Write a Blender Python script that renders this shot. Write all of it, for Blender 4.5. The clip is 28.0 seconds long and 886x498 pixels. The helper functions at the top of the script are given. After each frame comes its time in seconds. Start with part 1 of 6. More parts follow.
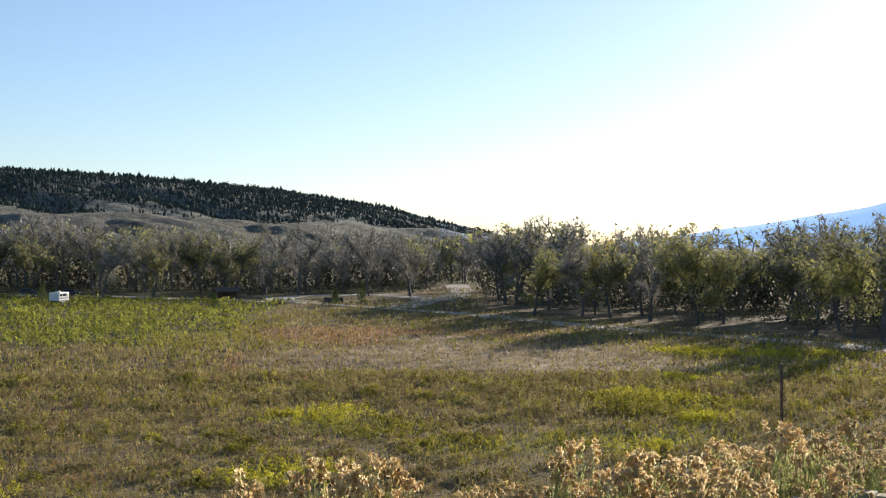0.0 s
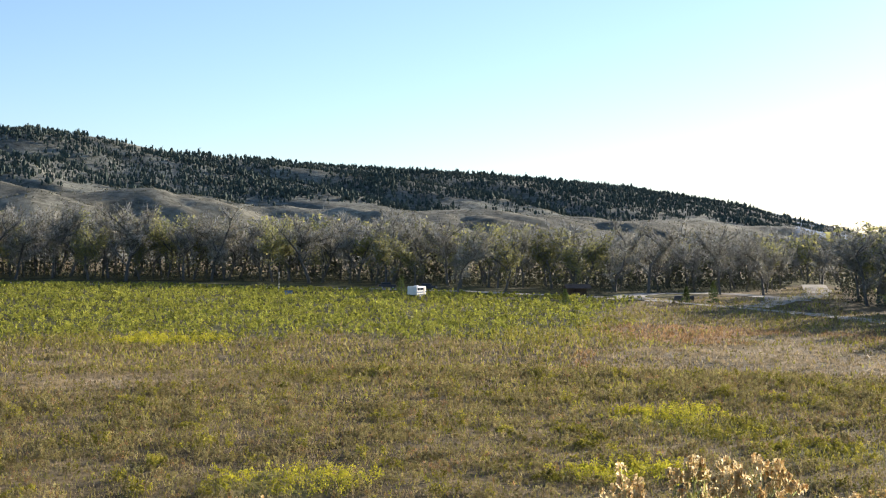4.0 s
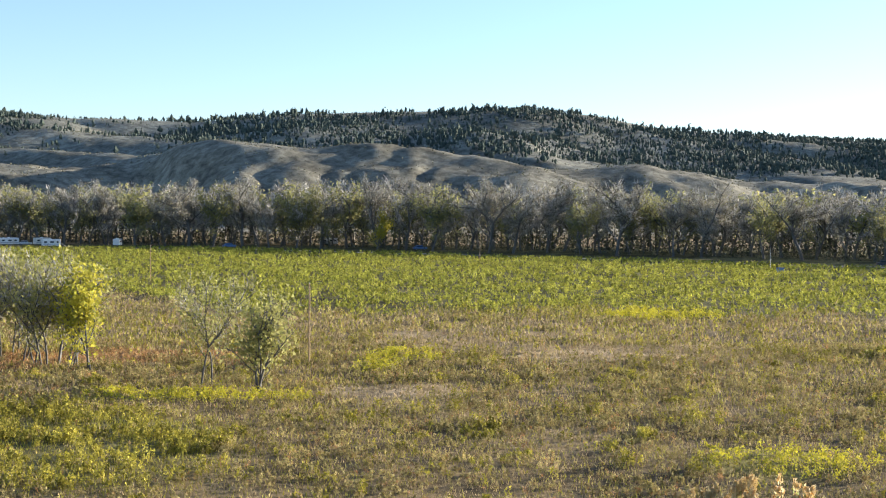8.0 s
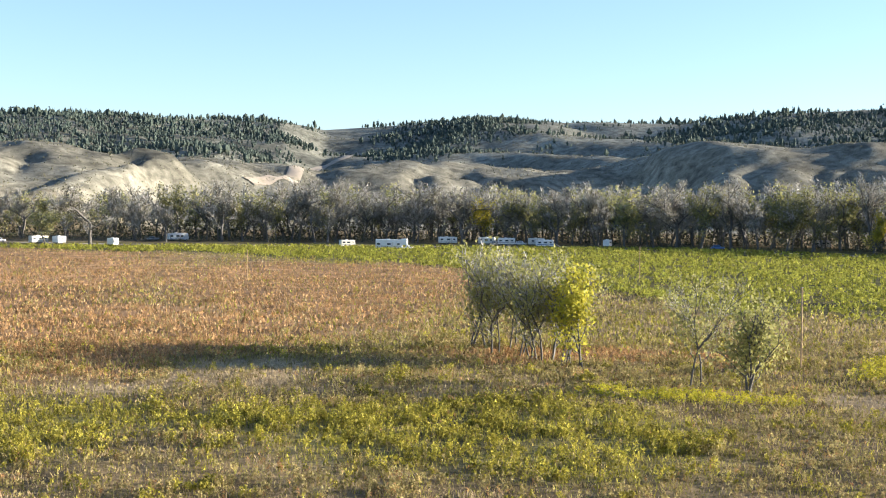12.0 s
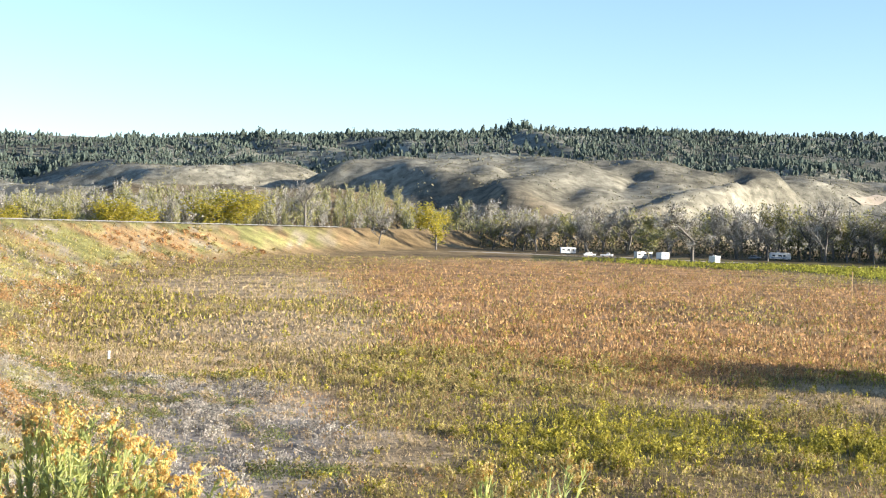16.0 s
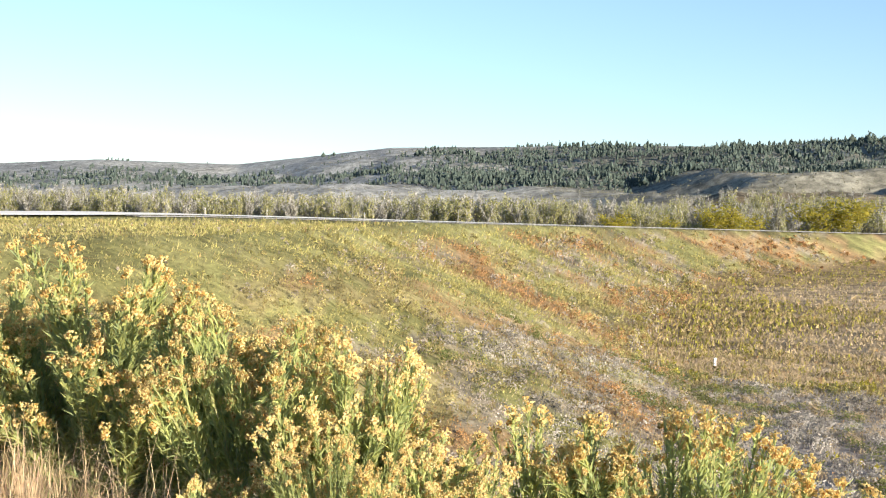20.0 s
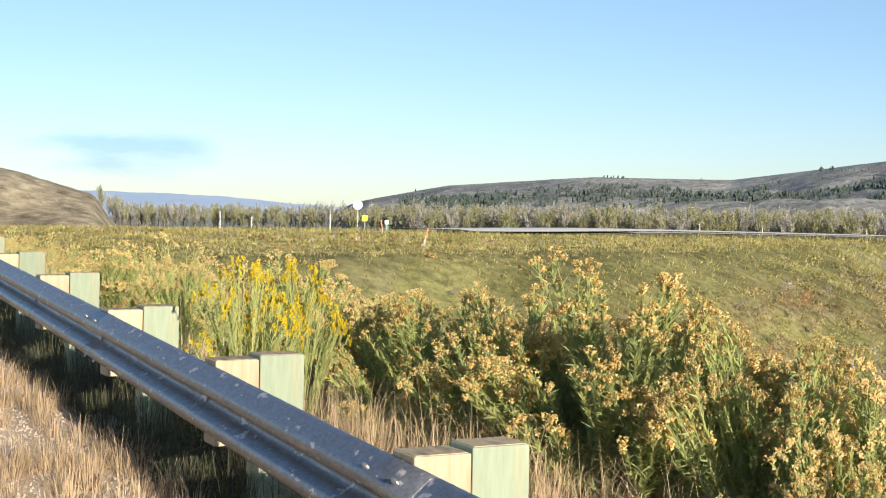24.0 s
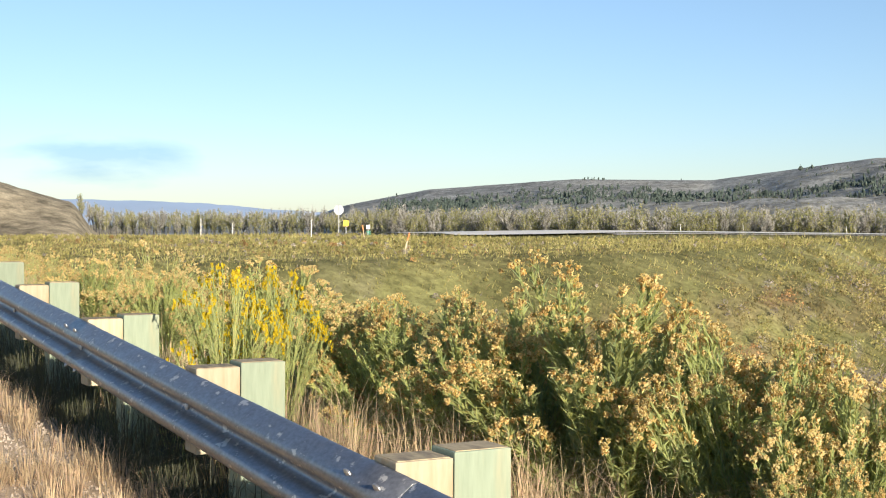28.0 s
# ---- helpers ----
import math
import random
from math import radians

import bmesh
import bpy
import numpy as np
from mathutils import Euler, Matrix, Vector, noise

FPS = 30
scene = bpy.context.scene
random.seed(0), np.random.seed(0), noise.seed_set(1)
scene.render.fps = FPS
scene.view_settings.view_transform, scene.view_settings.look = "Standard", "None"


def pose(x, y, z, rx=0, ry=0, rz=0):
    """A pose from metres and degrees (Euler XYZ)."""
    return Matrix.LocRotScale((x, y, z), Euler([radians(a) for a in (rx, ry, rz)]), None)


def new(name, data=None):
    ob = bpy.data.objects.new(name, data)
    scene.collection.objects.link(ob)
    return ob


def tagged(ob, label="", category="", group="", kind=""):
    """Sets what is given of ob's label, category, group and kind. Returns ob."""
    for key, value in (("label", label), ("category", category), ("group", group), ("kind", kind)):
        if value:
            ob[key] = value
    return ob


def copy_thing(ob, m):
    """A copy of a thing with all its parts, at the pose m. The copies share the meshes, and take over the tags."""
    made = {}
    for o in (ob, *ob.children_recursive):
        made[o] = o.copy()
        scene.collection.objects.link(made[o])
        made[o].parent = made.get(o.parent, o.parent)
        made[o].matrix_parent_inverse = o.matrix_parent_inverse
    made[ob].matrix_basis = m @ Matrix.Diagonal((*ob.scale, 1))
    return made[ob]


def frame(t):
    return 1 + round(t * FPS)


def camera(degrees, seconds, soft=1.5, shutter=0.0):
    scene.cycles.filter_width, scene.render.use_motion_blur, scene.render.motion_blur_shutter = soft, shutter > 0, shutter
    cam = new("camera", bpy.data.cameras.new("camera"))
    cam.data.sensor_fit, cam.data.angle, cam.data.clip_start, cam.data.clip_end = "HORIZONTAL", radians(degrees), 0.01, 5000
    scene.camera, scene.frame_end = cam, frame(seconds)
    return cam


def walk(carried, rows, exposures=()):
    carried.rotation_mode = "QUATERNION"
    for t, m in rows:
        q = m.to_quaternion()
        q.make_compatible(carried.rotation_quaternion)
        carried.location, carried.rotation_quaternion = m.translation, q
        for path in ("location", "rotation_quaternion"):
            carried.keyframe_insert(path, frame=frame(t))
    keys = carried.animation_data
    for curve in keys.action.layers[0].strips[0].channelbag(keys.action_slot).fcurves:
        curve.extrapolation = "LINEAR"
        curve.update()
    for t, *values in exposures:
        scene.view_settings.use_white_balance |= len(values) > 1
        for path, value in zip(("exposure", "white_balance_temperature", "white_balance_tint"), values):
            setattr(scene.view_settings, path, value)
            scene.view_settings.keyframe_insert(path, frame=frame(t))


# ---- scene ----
# the camera: a hand-held turn to the left beside a guardrail
cam = camera(35.85, 28.0, soft=1.1)
EYE = 1.68
ROWS = [
    (0.0, 0.000, 0.000, 0.000, 0.00, -0.23, -0.05),
    (0.5, -0.000, -0.003, 0.002, -0.23, -0.03, 0.02),
    (1.0, -0.016, -0.017, 0.005, 0.54, 0.03, 0.02),
    (1.5, -0.025, -0.049, 0.009, 2.20, -0.00, -0.22),
    (2.0, -0.044, -0.086, 0.013, 4.34, 0.08, -0.42),
    (2.5, -0.063, -0.098, 0.010, 6.93, 0.02, -0.72),
    (4.5, -0.128, -0.047, -0.010, 17.05, -0.53, -0.37),
    (5.0, -0.154, -0.034, -0.018, 19.68, -0.72, -0.46),
    (5.5, -0.174, -0.034, -0.018, 22.75, -1.09, -0.26),
    (6.0, -0.187, -0.028, -0.020, 25.67, -1.30, -0.16),
    (6.5, -0.201, -0.012, -0.029, 27.78, -1.47, -0.35),
    (7.0, -0.242, 0.024, -0.035, 29.94, -1.58, -0.23),
    (7.5, -0.273, 0.055, -0.042, 32.50, -1.52, -0.23),
    (8.0, -0.287, 0.065, -0.048, 34.82, -1.56, -0.41),
    (8.5, -0.298, 0.053, -0.049, 37.28, -1.68, -0.48),
    (9.0, -0.303, 0.029, -0.045, 39.46, -1.75, -0.69),
    (9.5, -0.328, -0.015, -0.034, 41.21, -1.70, -0.69),
    (10.0, -0.361, -0.070, -0.023, 43.24, -1.58, -0.61),
    (10.5, -0.382, -0.125, -0.019, 45.69, -1.48, -0.67),
    (11.0, -0.377, -0.165, -0.020, 49.74, -1.52, -0.55),
    (11.5, -0.350, -0.191, -0.025, 52.63, -1.56, -0.45),
    (13.5, -0.280, -0.236, -0.020, 63.68, -1.71, -0.80),
    (14.0, -0.279, -0.244, -0.015, 67.20, -1.55, -1.02),
    (14.5, -0.292, -0.272, -0.009, 69.21, -1.50, -1.29),
    (15.0, -0.299, -0.288, -0.011, 72.58, -1.31, -1.32),
    (15.5, -0.301, -0.302, -0.015, 76.13, -1.34, -1.42),
    (16.0, -0.301, -0.321, -0.014, 79.81, -1.28, -1.47),
    (16.5, -0.299, -0.340, -0.018, 82.64, -1.17, -1.45),
    (17.0, -0.300, -0.356, -0.023, 86.17, -1.49, -1.68),
    (17.5, -0.292, -0.378, -0.022, 88.60, -1.95, -1.63),
    (18.0, -0.298, -0.407, -0.025, 91.88, -2.23, -1.65),
    (18.5, -0.319, -0.428, -0.024, 95.23, -2.46, -1.33),
    (19.0, -0.344, -0.453, -0.027, 98.15, -2.31, -1.33),
    (19.5, -0.356, -0.471, -0.028, 101.60, -1.82, -1.40),
    (20.0, -0.360, -0.483, -0.026, 104.72, -1.54, -1.29),
    (20.5, -0.358, -0.501, -0.029, 107.93, -1.47, -1.06),
    (21.0, -0.354, -0.516, -0.029, 111.18, -1.30, -1.11),
    (21.5, -0.386, -0.554, -0.034, 114.63, -1.26, -1.47),
    (22.0, -0.401, -0.578, -0.038, 117.97, -1.55, -1.32),
    (22.5, -0.378, -0.586, -0.036, 120.94, -1.70, -1.49),
    (24.5, -0.308, -0.563, -0.020, 125.38, -1.23, -0.92),
    (25.0, -0.313, -0.563, -0.020, 125.22, -1.24, -0.75),
    (25.5, -0.315, -0.563, -0.022, 124.97, -1.53, -0.65),
    (26.0, -0.315, -0.560, -0.022, 124.97, -1.66, -0.52),
    (26.5, -0.321, -0.563, -0.019, 124.86, -1.38, -0.32),
    (27.0, -0.317, -0.561, -0.019, 124.72, -1.29, -0.40),
    (27.5, -0.315, -0.560, -0.019, 124.43, -1.19, -0.32),
    (28.0, -0.318, -0.559, -0.019, 124.37, -1.11, -0.26),
]
EXPOSURES = [(0.0, 0.86), (2.5, 1.05), (5.0, 1.42), (8.0, 1.7), (11.0, 1.76), (14.0, 1.8), (17.0, 1.74), (20.0, 1.46), (22.5, 1.1), (25.0, 0.93), (28.0, 0.93)]
walk(cam, [(t, pose(x, y, z + EYE, 90 + pitch, roll, yaw)) for t, x, y, z, yaw, pitch, roll in ROWS], EXPOSURES)

# ---- light ----
SUN_YAW, SUN_HIGH = -29.0, 12.5
world = bpy.data.worlds.new("sky")
scene.world = world
world.use_nodes = True
wn, wl = world.node_tree.nodes, world.node_tree.links
sky = wn.new("ShaderNodeTexSky")
sky.sky_type, sky.sun_disc = "NISHITA", False
sky.sun_elevation, sky.sun_rotation = radians(SUN_HIGH), radians(-SUN_YAW)
sky.altitude, sky.air_density, sky.dust_density, sky.ozone_density = 800, 1.0, 0.42, 2.7
wn["Background"].inputs[1].default_value = 0.082
clear = wn.new("ShaderNodeMix")
clear.data_type, clear.blend_type, clear.inputs[0].default_value = "RGBA", "MULTIPLY", 1.0
clear.inputs[7].default_value = (1.0, 0.985, 1.05, 1)
wl.new(sky.outputs[0], clear.inputs[6])
# a few thin bluish clouds low over the southern hills
gaze = wn.new("ShaderNodeTexCoord").outputs["Generated"]
streaks = wn.new("ShaderNodeMapping")
streaks.inputs["Scale"].default_value = (1.0, 1.0, 3.5)
wl.new(gaze, streaks.inputs["Vector"])
wisp = wn.new("ShaderNodeTexNoise")
wisp.inputs["Scale"].default_value, wisp.inputs["Detail"].default_value = 16.0, 6.0
wl.new(streaks.outputs[0], wisp.inputs["Vector"])
spot = wn.new("ShaderNodeVectorMath")
spot.operation = "DISTANCE"
wl.new(streaks.outputs[0], spot.inputs[0])
spot.inputs[1].default_value = (-math.sin(radians(138.4)) * 0.999, math.cos(radians(138.4)) * 0.999, 3.5 * math.sin(radians(2.45)))
near_spot = wn.new("ShaderNodeMapRange")
near_spot.inputs[1].default_value, near_spot.inputs[2].default_value, near_spot.inputs[3].default_value, near_spot.inputs[4].default_value = 0.0, 0.125, 1.0, 0.0
wl.new(spot.outputs["Value"], near_spot.inputs[0])
puff = wn.new("ShaderNodeMath")
puff.operation = "MULTIPLY"
wl.new(near_spot.outputs[0], puff.inputs[0])
wl.new(wisp.outputs["Fac"], puff.inputs[1])
dense = wn.new("ShaderNodeMapRange")
dense.inputs[1].default_value, dense.inputs[2].default_value, dense.inputs[3].default_value, dense.inputs[4].default_value = 0.2, 0.42, 0.0, 0.8
wl.new(puff.outputs[0], dense.inputs[0])
clouded = wn.new("ShaderNodeMix")
clouded.data_type, clouded.blend_type = "RGBA", "MULTIPLY"
clouded.inputs[7].default_value = (0.62, 0.74, 0.92, 1)
wl.new(dense.outputs[0], clouded.inputs[0])
# clearer blue low down, paler overhead
parts_of = wn.new("ShaderNodeSeparateXYZ")
wl.new(gaze, parts_of.inputs[0])
lift_up = wn.new("ShaderNodeMapRange")
lift_up.inputs[1].default_value, lift_up.inputs[2].default_value = 0.0, 0.22
wl.new(parts_of.outputs[2], lift_up.inputs[0])
tone = wn.new("ShaderNodeMix")
tone.data_type, tone.inputs[6].default_value, tone.inputs[7].default_value = "RGBA", (0.88, 0.93, 1.03, 1), (1.1, 1.05, 1.0, 1)
wl.new(lift_up.outputs[0], tone.inputs[0])
toned = wn.new("ShaderNodeMix")
toned.data_type, toned.blend_type, toned.inputs[0].default_value = "RGBA", "MULTIPLY", 1.0
wl.new(clear.outputs[2], toned.inputs[6])
wl.new(tone.outputs[2], toned.inputs[7])
wl.new(toned.outputs[2], clouded.inputs[6])
wl.new(clouded.outputs[2], wn["Background"].inputs[0])
sun_data = bpy.data.lights.new("sun", "SUN")
sun_data.energy, sun_data.angle, sun_data.color = 5.0, radians(0.53), (1.0, 0.89, 0.74)
sun = new("sun", sun_data)
sun_way = Vector((-math.sin(radians(SUN_YAW)) * math.cos(radians(SUN_HIGH)), math.cos(radians(SUN_YAW)) * math.cos(radians(SUN_HIGH)), math.sin(radians(SUN_HIGH))))
sun.matrix_world = Matrix.Translation((60, 90, 60)) @ sun_way.to_track_quat("Z", "Y").to_matrix().to_4x4()

# ---- materials ----
def shader(name):
    m = bpy.data.materials.new(name)
    m.use_nodes = True
    return m, m.node_tree.nodes, m.node_tree.links, m.node_tree.nodes["Principled BSDF"]


def texture(nodes, links, coords, scale, detail=4.0, rough=0.6):
    n = nodes.new("ShaderNodeTexNoise")
    n.inputs["Scale"].default_value, n.inputs["Detail"].default_value, n.inputs["Roughness"].default_value = scale, detail, rough
    links.new(coords, n.inputs["Vector"])
    return n.outputs["Fac"]


def blend(nodes, links, fac, a, b, kind="MIX"):
    n = nodes.new("ShaderNodeMix")
    n.data_type, n.blend_type = "RGBA", kind
    for socket, value in ((n.inputs[0], fac), (n.inputs[6], a), (n.inputs[7], b)):
        if isinstance(value, (int, float)):
            socket.default_value = value
        elif isinstance(value, tuple):
            socket.default_value = (*value[:3], 1)
        else:
            links.new(value, socket)
    return n.outputs[2]


def spread(nodes, links, value, low, high, to_low=0.0, to_high=1.0):
    n = nodes.new("ShaderNodeMapRange")
    n.inputs[1].default_value, n.inputs[2].default_value = low, high
    n.inputs[3].default_value, n.inputs[4].default_value = to_low, to_high
    links.new(value, n.inputs[0])
    return n.outputs[0]


def surface(name, a, b, c=None, fine=20.0, coarse=1.5, rough=0.8, metal=0.0, bump=0.3, depth=0.01, own=0.15, streak=None, edge=(0.5, 0.72)):
    """A paint, stone, wood or metal: a and b mixed by a fine grain, c by coarse stains, each object a little lighter or darker."""
    m, nodes, links, p = shader(name)
    where = nodes.new("ShaderNodeTexCoord").outputs["Object"]
    if streak:
        stretch = nodes.new("ShaderNodeMapping")
        stretch.inputs["Scale"].default_value = streak
        links.new(where, stretch.inputs["Vector"])
        where = stretch.outputs[0]
    grain = texture(nodes, links, where, fine)
    stain = texture(nodes, links, where, coarse, 5.0)
    colour = blend(nodes, links, spread(nodes, links, grain, 0.3, 0.7), a, b)
    if c:
        colour = blend(nodes, links, spread(nodes, links, stain, *edge), colour, c)
    info = nodes.new("ShaderNodeObjectInfo").outputs["Random"]
    colour = blend(nodes, links, 1.0, colour, spread_grey(nodes, links, info, 1 - own, 1 + own), "MULTIPLY")
    links.new(colour, p.inputs["Base Color"])
    p.inputs["Metallic"].default_value = metal
    links.new(spread(nodes, links, stain, 0.3, 0.7, max(0.02, rough - 0.12), min(1, rough + 0.12)), p.inputs["Roughness"])
    bumped = nodes.new("ShaderNodeBump")
    bumped.inputs["Strength"].default_value, bumped.inputs["Distance"].default_value = bump, depth
    links.new(grain, bumped.inputs["Height"])
    links.new(bumped.outputs[0], p.inputs["Normal"])
    return m


def spread_grey(nodes, links, value, low, high, start=0.0, stop=1.0):
    n = nodes.new("ShaderNodeCombineColor")
    v = spread(nodes, links, value, start, stop, low, high)
    for k in range(3):
        links.new(v, n.inputs[k])
    return n.outputs[0]


def foliage(name, a, b, c, glow=0.4, own=0.3, rough=0.7, clumps=0.0):
    """Leaves, blades and twigs: each island takes its own mix of a, b and c, and lets light through."""
    m, nodes, links, p = shader(name)
    island = nodes.new("ShaderNodeNewGeometry").outputs["Random Per Island"]
    colour = blend(nodes, links, spread(nodes, links, island, 0.0, 0.6), a, b)
    colour = blend(nodes, links, spread(nodes, links, island, 0.7, 1.0), colour, c)
    info = nodes.new("ShaderNodeObjectInfo").outputs["Random"]
    colour = blend(nodes, links, 1.0, colour, spread_grey(nodes, links, info, 1 - own, 1 + own), "MULTIPLY")
    where = nodes.new("ShaderNodeTexCoord").outputs["Object"]
    patches = texture(nodes, links, where, 0.35, 3.0)
    colour = blend(nodes, links, 1.0, colour, spread_grey(nodes, links, patches, 0.65, 1.35, 0.3, 0.7), "MULTIPLY")
    if clumps:
        stand_by_stand = texture(nodes, links, where, clumps, 2.0)
        colour = blend(nodes, links, 1.0, colour, spread_grey(nodes, links, stand_by_stand, 0.5, 1.5, 0.32, 0.68), "MULTIPLY")
    links.new(colour, p.inputs["Base Color"])
    p.inputs["Roughness"].default_value = rough
    p.inputs["Specular IOR Level"].default_value = 0.12
    if glow:
        thin = nodes.new("ShaderNodeBsdfTranslucent")
        links.new(colour, thin.inputs[0])
        both = nodes.new("ShaderNodeMixShader")
        both.inputs[0].default_value = glow
        links.new(p.outputs[0], both.inputs[1])
        links.new(thin.outputs[0], both.inputs[2])
        links.new(both.outputs[0], nodes["Material Output"].inputs[0])
    return m


def ground_material():
    m, nodes, links, p = shader("grassland")
    where = nodes.new("ShaderNodeTexCoord").outputs["Object"]
    tint = nodes.new("ShaderNodeVertexColor")
    tint.layer_name = "soil"
    fine = texture(nodes, links, where, 1.6, 6.0, 0.7)
    mid = texture(nodes, links, where, 0.12, 5.0, 0.6)
    far = texture(nodes, links, where, 0.02, 6.0, 0.65)
    colour = blend(nodes, links, 1.0, tint.outputs[0], spread_grey(nodes, links, fine, 0.45, 1.55, 0.3, 0.7), "MULTIPLY")
    colour = blend(nodes, links, 1.0, colour, spread_grey(nodes, links, mid, 0.5, 1.5, 0.32, 0.68), "MULTIPLY")
    colour = blend(nodes, links, 1.0, colour, spread_grey(nodes, links, far, 0.65, 1.35, 0.3, 0.7), "MULTIPLY")
    links.new(colour, p.inputs["Base Color"])
    p.inputs["Roughness"].default_value = 0.95
    p.inputs["Specular IOR Level"].default_value = 0.1
    bumped = nodes.new("ShaderNodeBump")
    bumped.inputs["Strength"].default_value, bumped.inputs["Distance"].default_value = 0.6, 0.25
    links.new(fine, bumped.inputs["Height"])
    links.new(bumped.outputs[0], p.inputs["Normal"])
    return m


M_GROUND = ground_material()
M_DIRT = surface("dirt track", (0.42, 0.36, 0.29), (0.33, 0.28, 0.22), (0.28, 0.25, 0.17), fine=3, coarse=0.15, rough=0.95, depth=0.03)
M_GRAVEL = surface("gravel shoulder", (0.78, 0.63, 0.45), (0.32, 0.23, 0.14), (0.62, 0.45, 0.29), fine=60, coarse=2.0, rough=0.95, bump=0.45, depth=0.015)
M_STONE = surface("pebble", (0.72, 0.61, 0.49), (0.48, 0.38, 0.29), None, fine=60, coarse=3, rough=0.9, own=0.5)
M_ASPHALT = surface("worn asphalt", (0.30, 0.29, 0.27), (0.22, 0.21, 0.2), (0.36, 0.34, 0.3), fine=30, coarse=0.4, rough=0.85)
M_RAIL = surface("weathered galvanised steel", (0.27, 0.28, 0.30), (0.17, 0.18, 0.20), (0.60, 0.58, 0.54), fine=40, coarse=13, edge=(0.6, 0.65), streak=(1.0, 1.0, 2.2), rough=0.42, metal=0.75, bump=0.12, depth=0.004, own=0.05)
M_BOLT = surface("galvanised bolt", (0.5, 0.5, 0.5), (0.38, 0.38, 0.38), None, fine=60, coarse=9, rough=0.4, metal=0.8)
M_GREENPOST = surface("treated green timber", (0.255, 0.3, 0.215), (0.195, 0.235, 0.165), (0.33, 0.31, 0.2), fine=34, coarse=9, rough=0.85, own=0.14, streak=(1, 1, 0.12), edge=(0.52, 0.75))
M_BLOCK = surface("pale timber", (0.47, 0.40, 0.28), (0.37, 0.30, 0.19), (0.38, 0.25, 0.13), fine=30, coarse=8, rough=0.85, own=0.14, streak=(1, 1, 0.14), edge=(0.52, 0.75))
M_ENDGRAIN = surface("weathered end grain", (0.46, 0.37, 0.22), (0.32, 0.25, 0.15), (0.2, 0.16, 0.11), fine=60, coarse=16, rough=0.95, own=0.2, streak=(1, 0.3, 1), edge=(0.5, 0.65))
M_BARK = surface("grey bark", (0.13, 0.122, 0.11), (0.075, 0.07, 0.063), (0.19, 0.18, 0.165), fine=6, coarse=0.5, rough=0.95, depth=0.03)
M_TWIG = foliage("bare twigs", (0.30, 0.288, 0.262), (0.40, 0.385, 0.35), (0.18, 0.172, 0.155), glow=0.15, own=0.2)
M_LEAF_OLIVE = foliage("olive leaves", (0.17, 0.175, 0.08), (0.25, 0.245, 0.105), (0.33, 0.30, 0.115), glow=0.45)
M_LEAF_YELLOW = foliage("yellowing leaves", (0.34, 0.31, 0.055), (0.44, 0.37, 0.06), (0.24, 0.25, 0.06), glow=0.6, own=0.15)
M_PINE = foliage("pine needles", (0.05, 0.07, 0.062), (0.072, 0.094, 0.08), (0.1, 0.12, 0.095), glow=0.08, own=0.1, rough=0.95)
M_PALE = surface("pale gravel", (0.55, 0.51, 0.44), (0.42, 0.38, 0.32), None, fine=8, coarse=0.3, rough=0.95)
M_WEED_OLIVE = foliage("olive weeds", (0.215, 0.185, 0.075), (0.345, 0.29, 0.12), (0.26, 0.175, 0.085), glow=0.3, own=0.0, clumps=1.1)
M_WEED_GREEN = foliage("green weeds", (0.17, 0.16, 0.03), (0.30, 0.265, 0.045), (0.42, 0.36, 0.06), glow=0.3, own=0.0, clumps=1.1)
M_WEED_RUST = foliage("rust-brown weeds", (0.29, 0.155, 0.07), (0.4, 0.235, 0.105), (0.26, 0.18, 0.06), glow=0.3, own=0.0, clumps=1.1)
M_WEED_FIELD = foliage("broad green weed leaves", (0.17, 0.185, 0.035), (0.29, 0.29, 0.05), (0.36, 0.34, 0.06), glow=0.4, own=0.0, clumps=0.55)
M_WEED_DARK = foliage("dark green weeds", (0.10, 0.12, 0.04), (0.15, 0.165, 0.055), (0.2, 0.2, 0.07), glow=0.3, own=0.0)
M_SAGEBRUSH = foliage("silver-grey sagebrush", (0.25, 0.228, 0.198), (0.3, 0.275, 0.24), (0.21, 0.2, 0.155), glow=0.15, own=0.0, clumps=0.7)
M_WEED_DRY = foliage("dry pale grass", (0.38, 0.30, 0.185), (0.32, 0.25, 0.155), (0.46, 0.365, 0.22), glow=0.3, own=0.0)
M_WEED_GREY = foliage("grey sagebrush", (0.27, 0.235, 0.19), (0.33, 0.285, 0.24), (0.21, 0.2, 0.13), glow=0.2, own=0.0, clumps=1.1)
M_FLOWER = foliage("bright yellow florets", (0.66, 0.50, 0.02), (0.74, 0.58, 0.04), (0.55, 0.42, 0.03), glow=0.35, own=0.1)
M_HEAD = foliage("golden seed heads", (0.60, 0.44, 0.15), (0.80, 0.66, 0.33), (0.42, 0.22, 0.05), glow=0.38, own=0.15)
# second seed-head colour, paled to cream to paint the rim light
M_HEAD_RIMLIT = foliage("dry brown seed heads", (0.68, 0.54, 0.3), (0.84, 0.73, 0.5), (0.48, 0.31, 0.12), glow=0.7, own=0.15)
M_STEM = foliage("yellow-green stems", (0.48, 0.45, 0.18), (0.40, 0.40, 0.16), (0.54, 0.47, 0.26), glow=0.3, own=0.15)
M_NARROW = foliage("narrow grey-green leaves", (0.38, 0.45, 0.21), (0.50, 0.55, 0.21), (0.58, 0.58, 0.19), glow=0.5, own=0.15)
M_STRAW = foliage("straw", (0.66, 0.52, 0.32), (0.54, 0.40, 0.24), (0.62, 0.42, 0.31), glow=0.3, own=0.1)
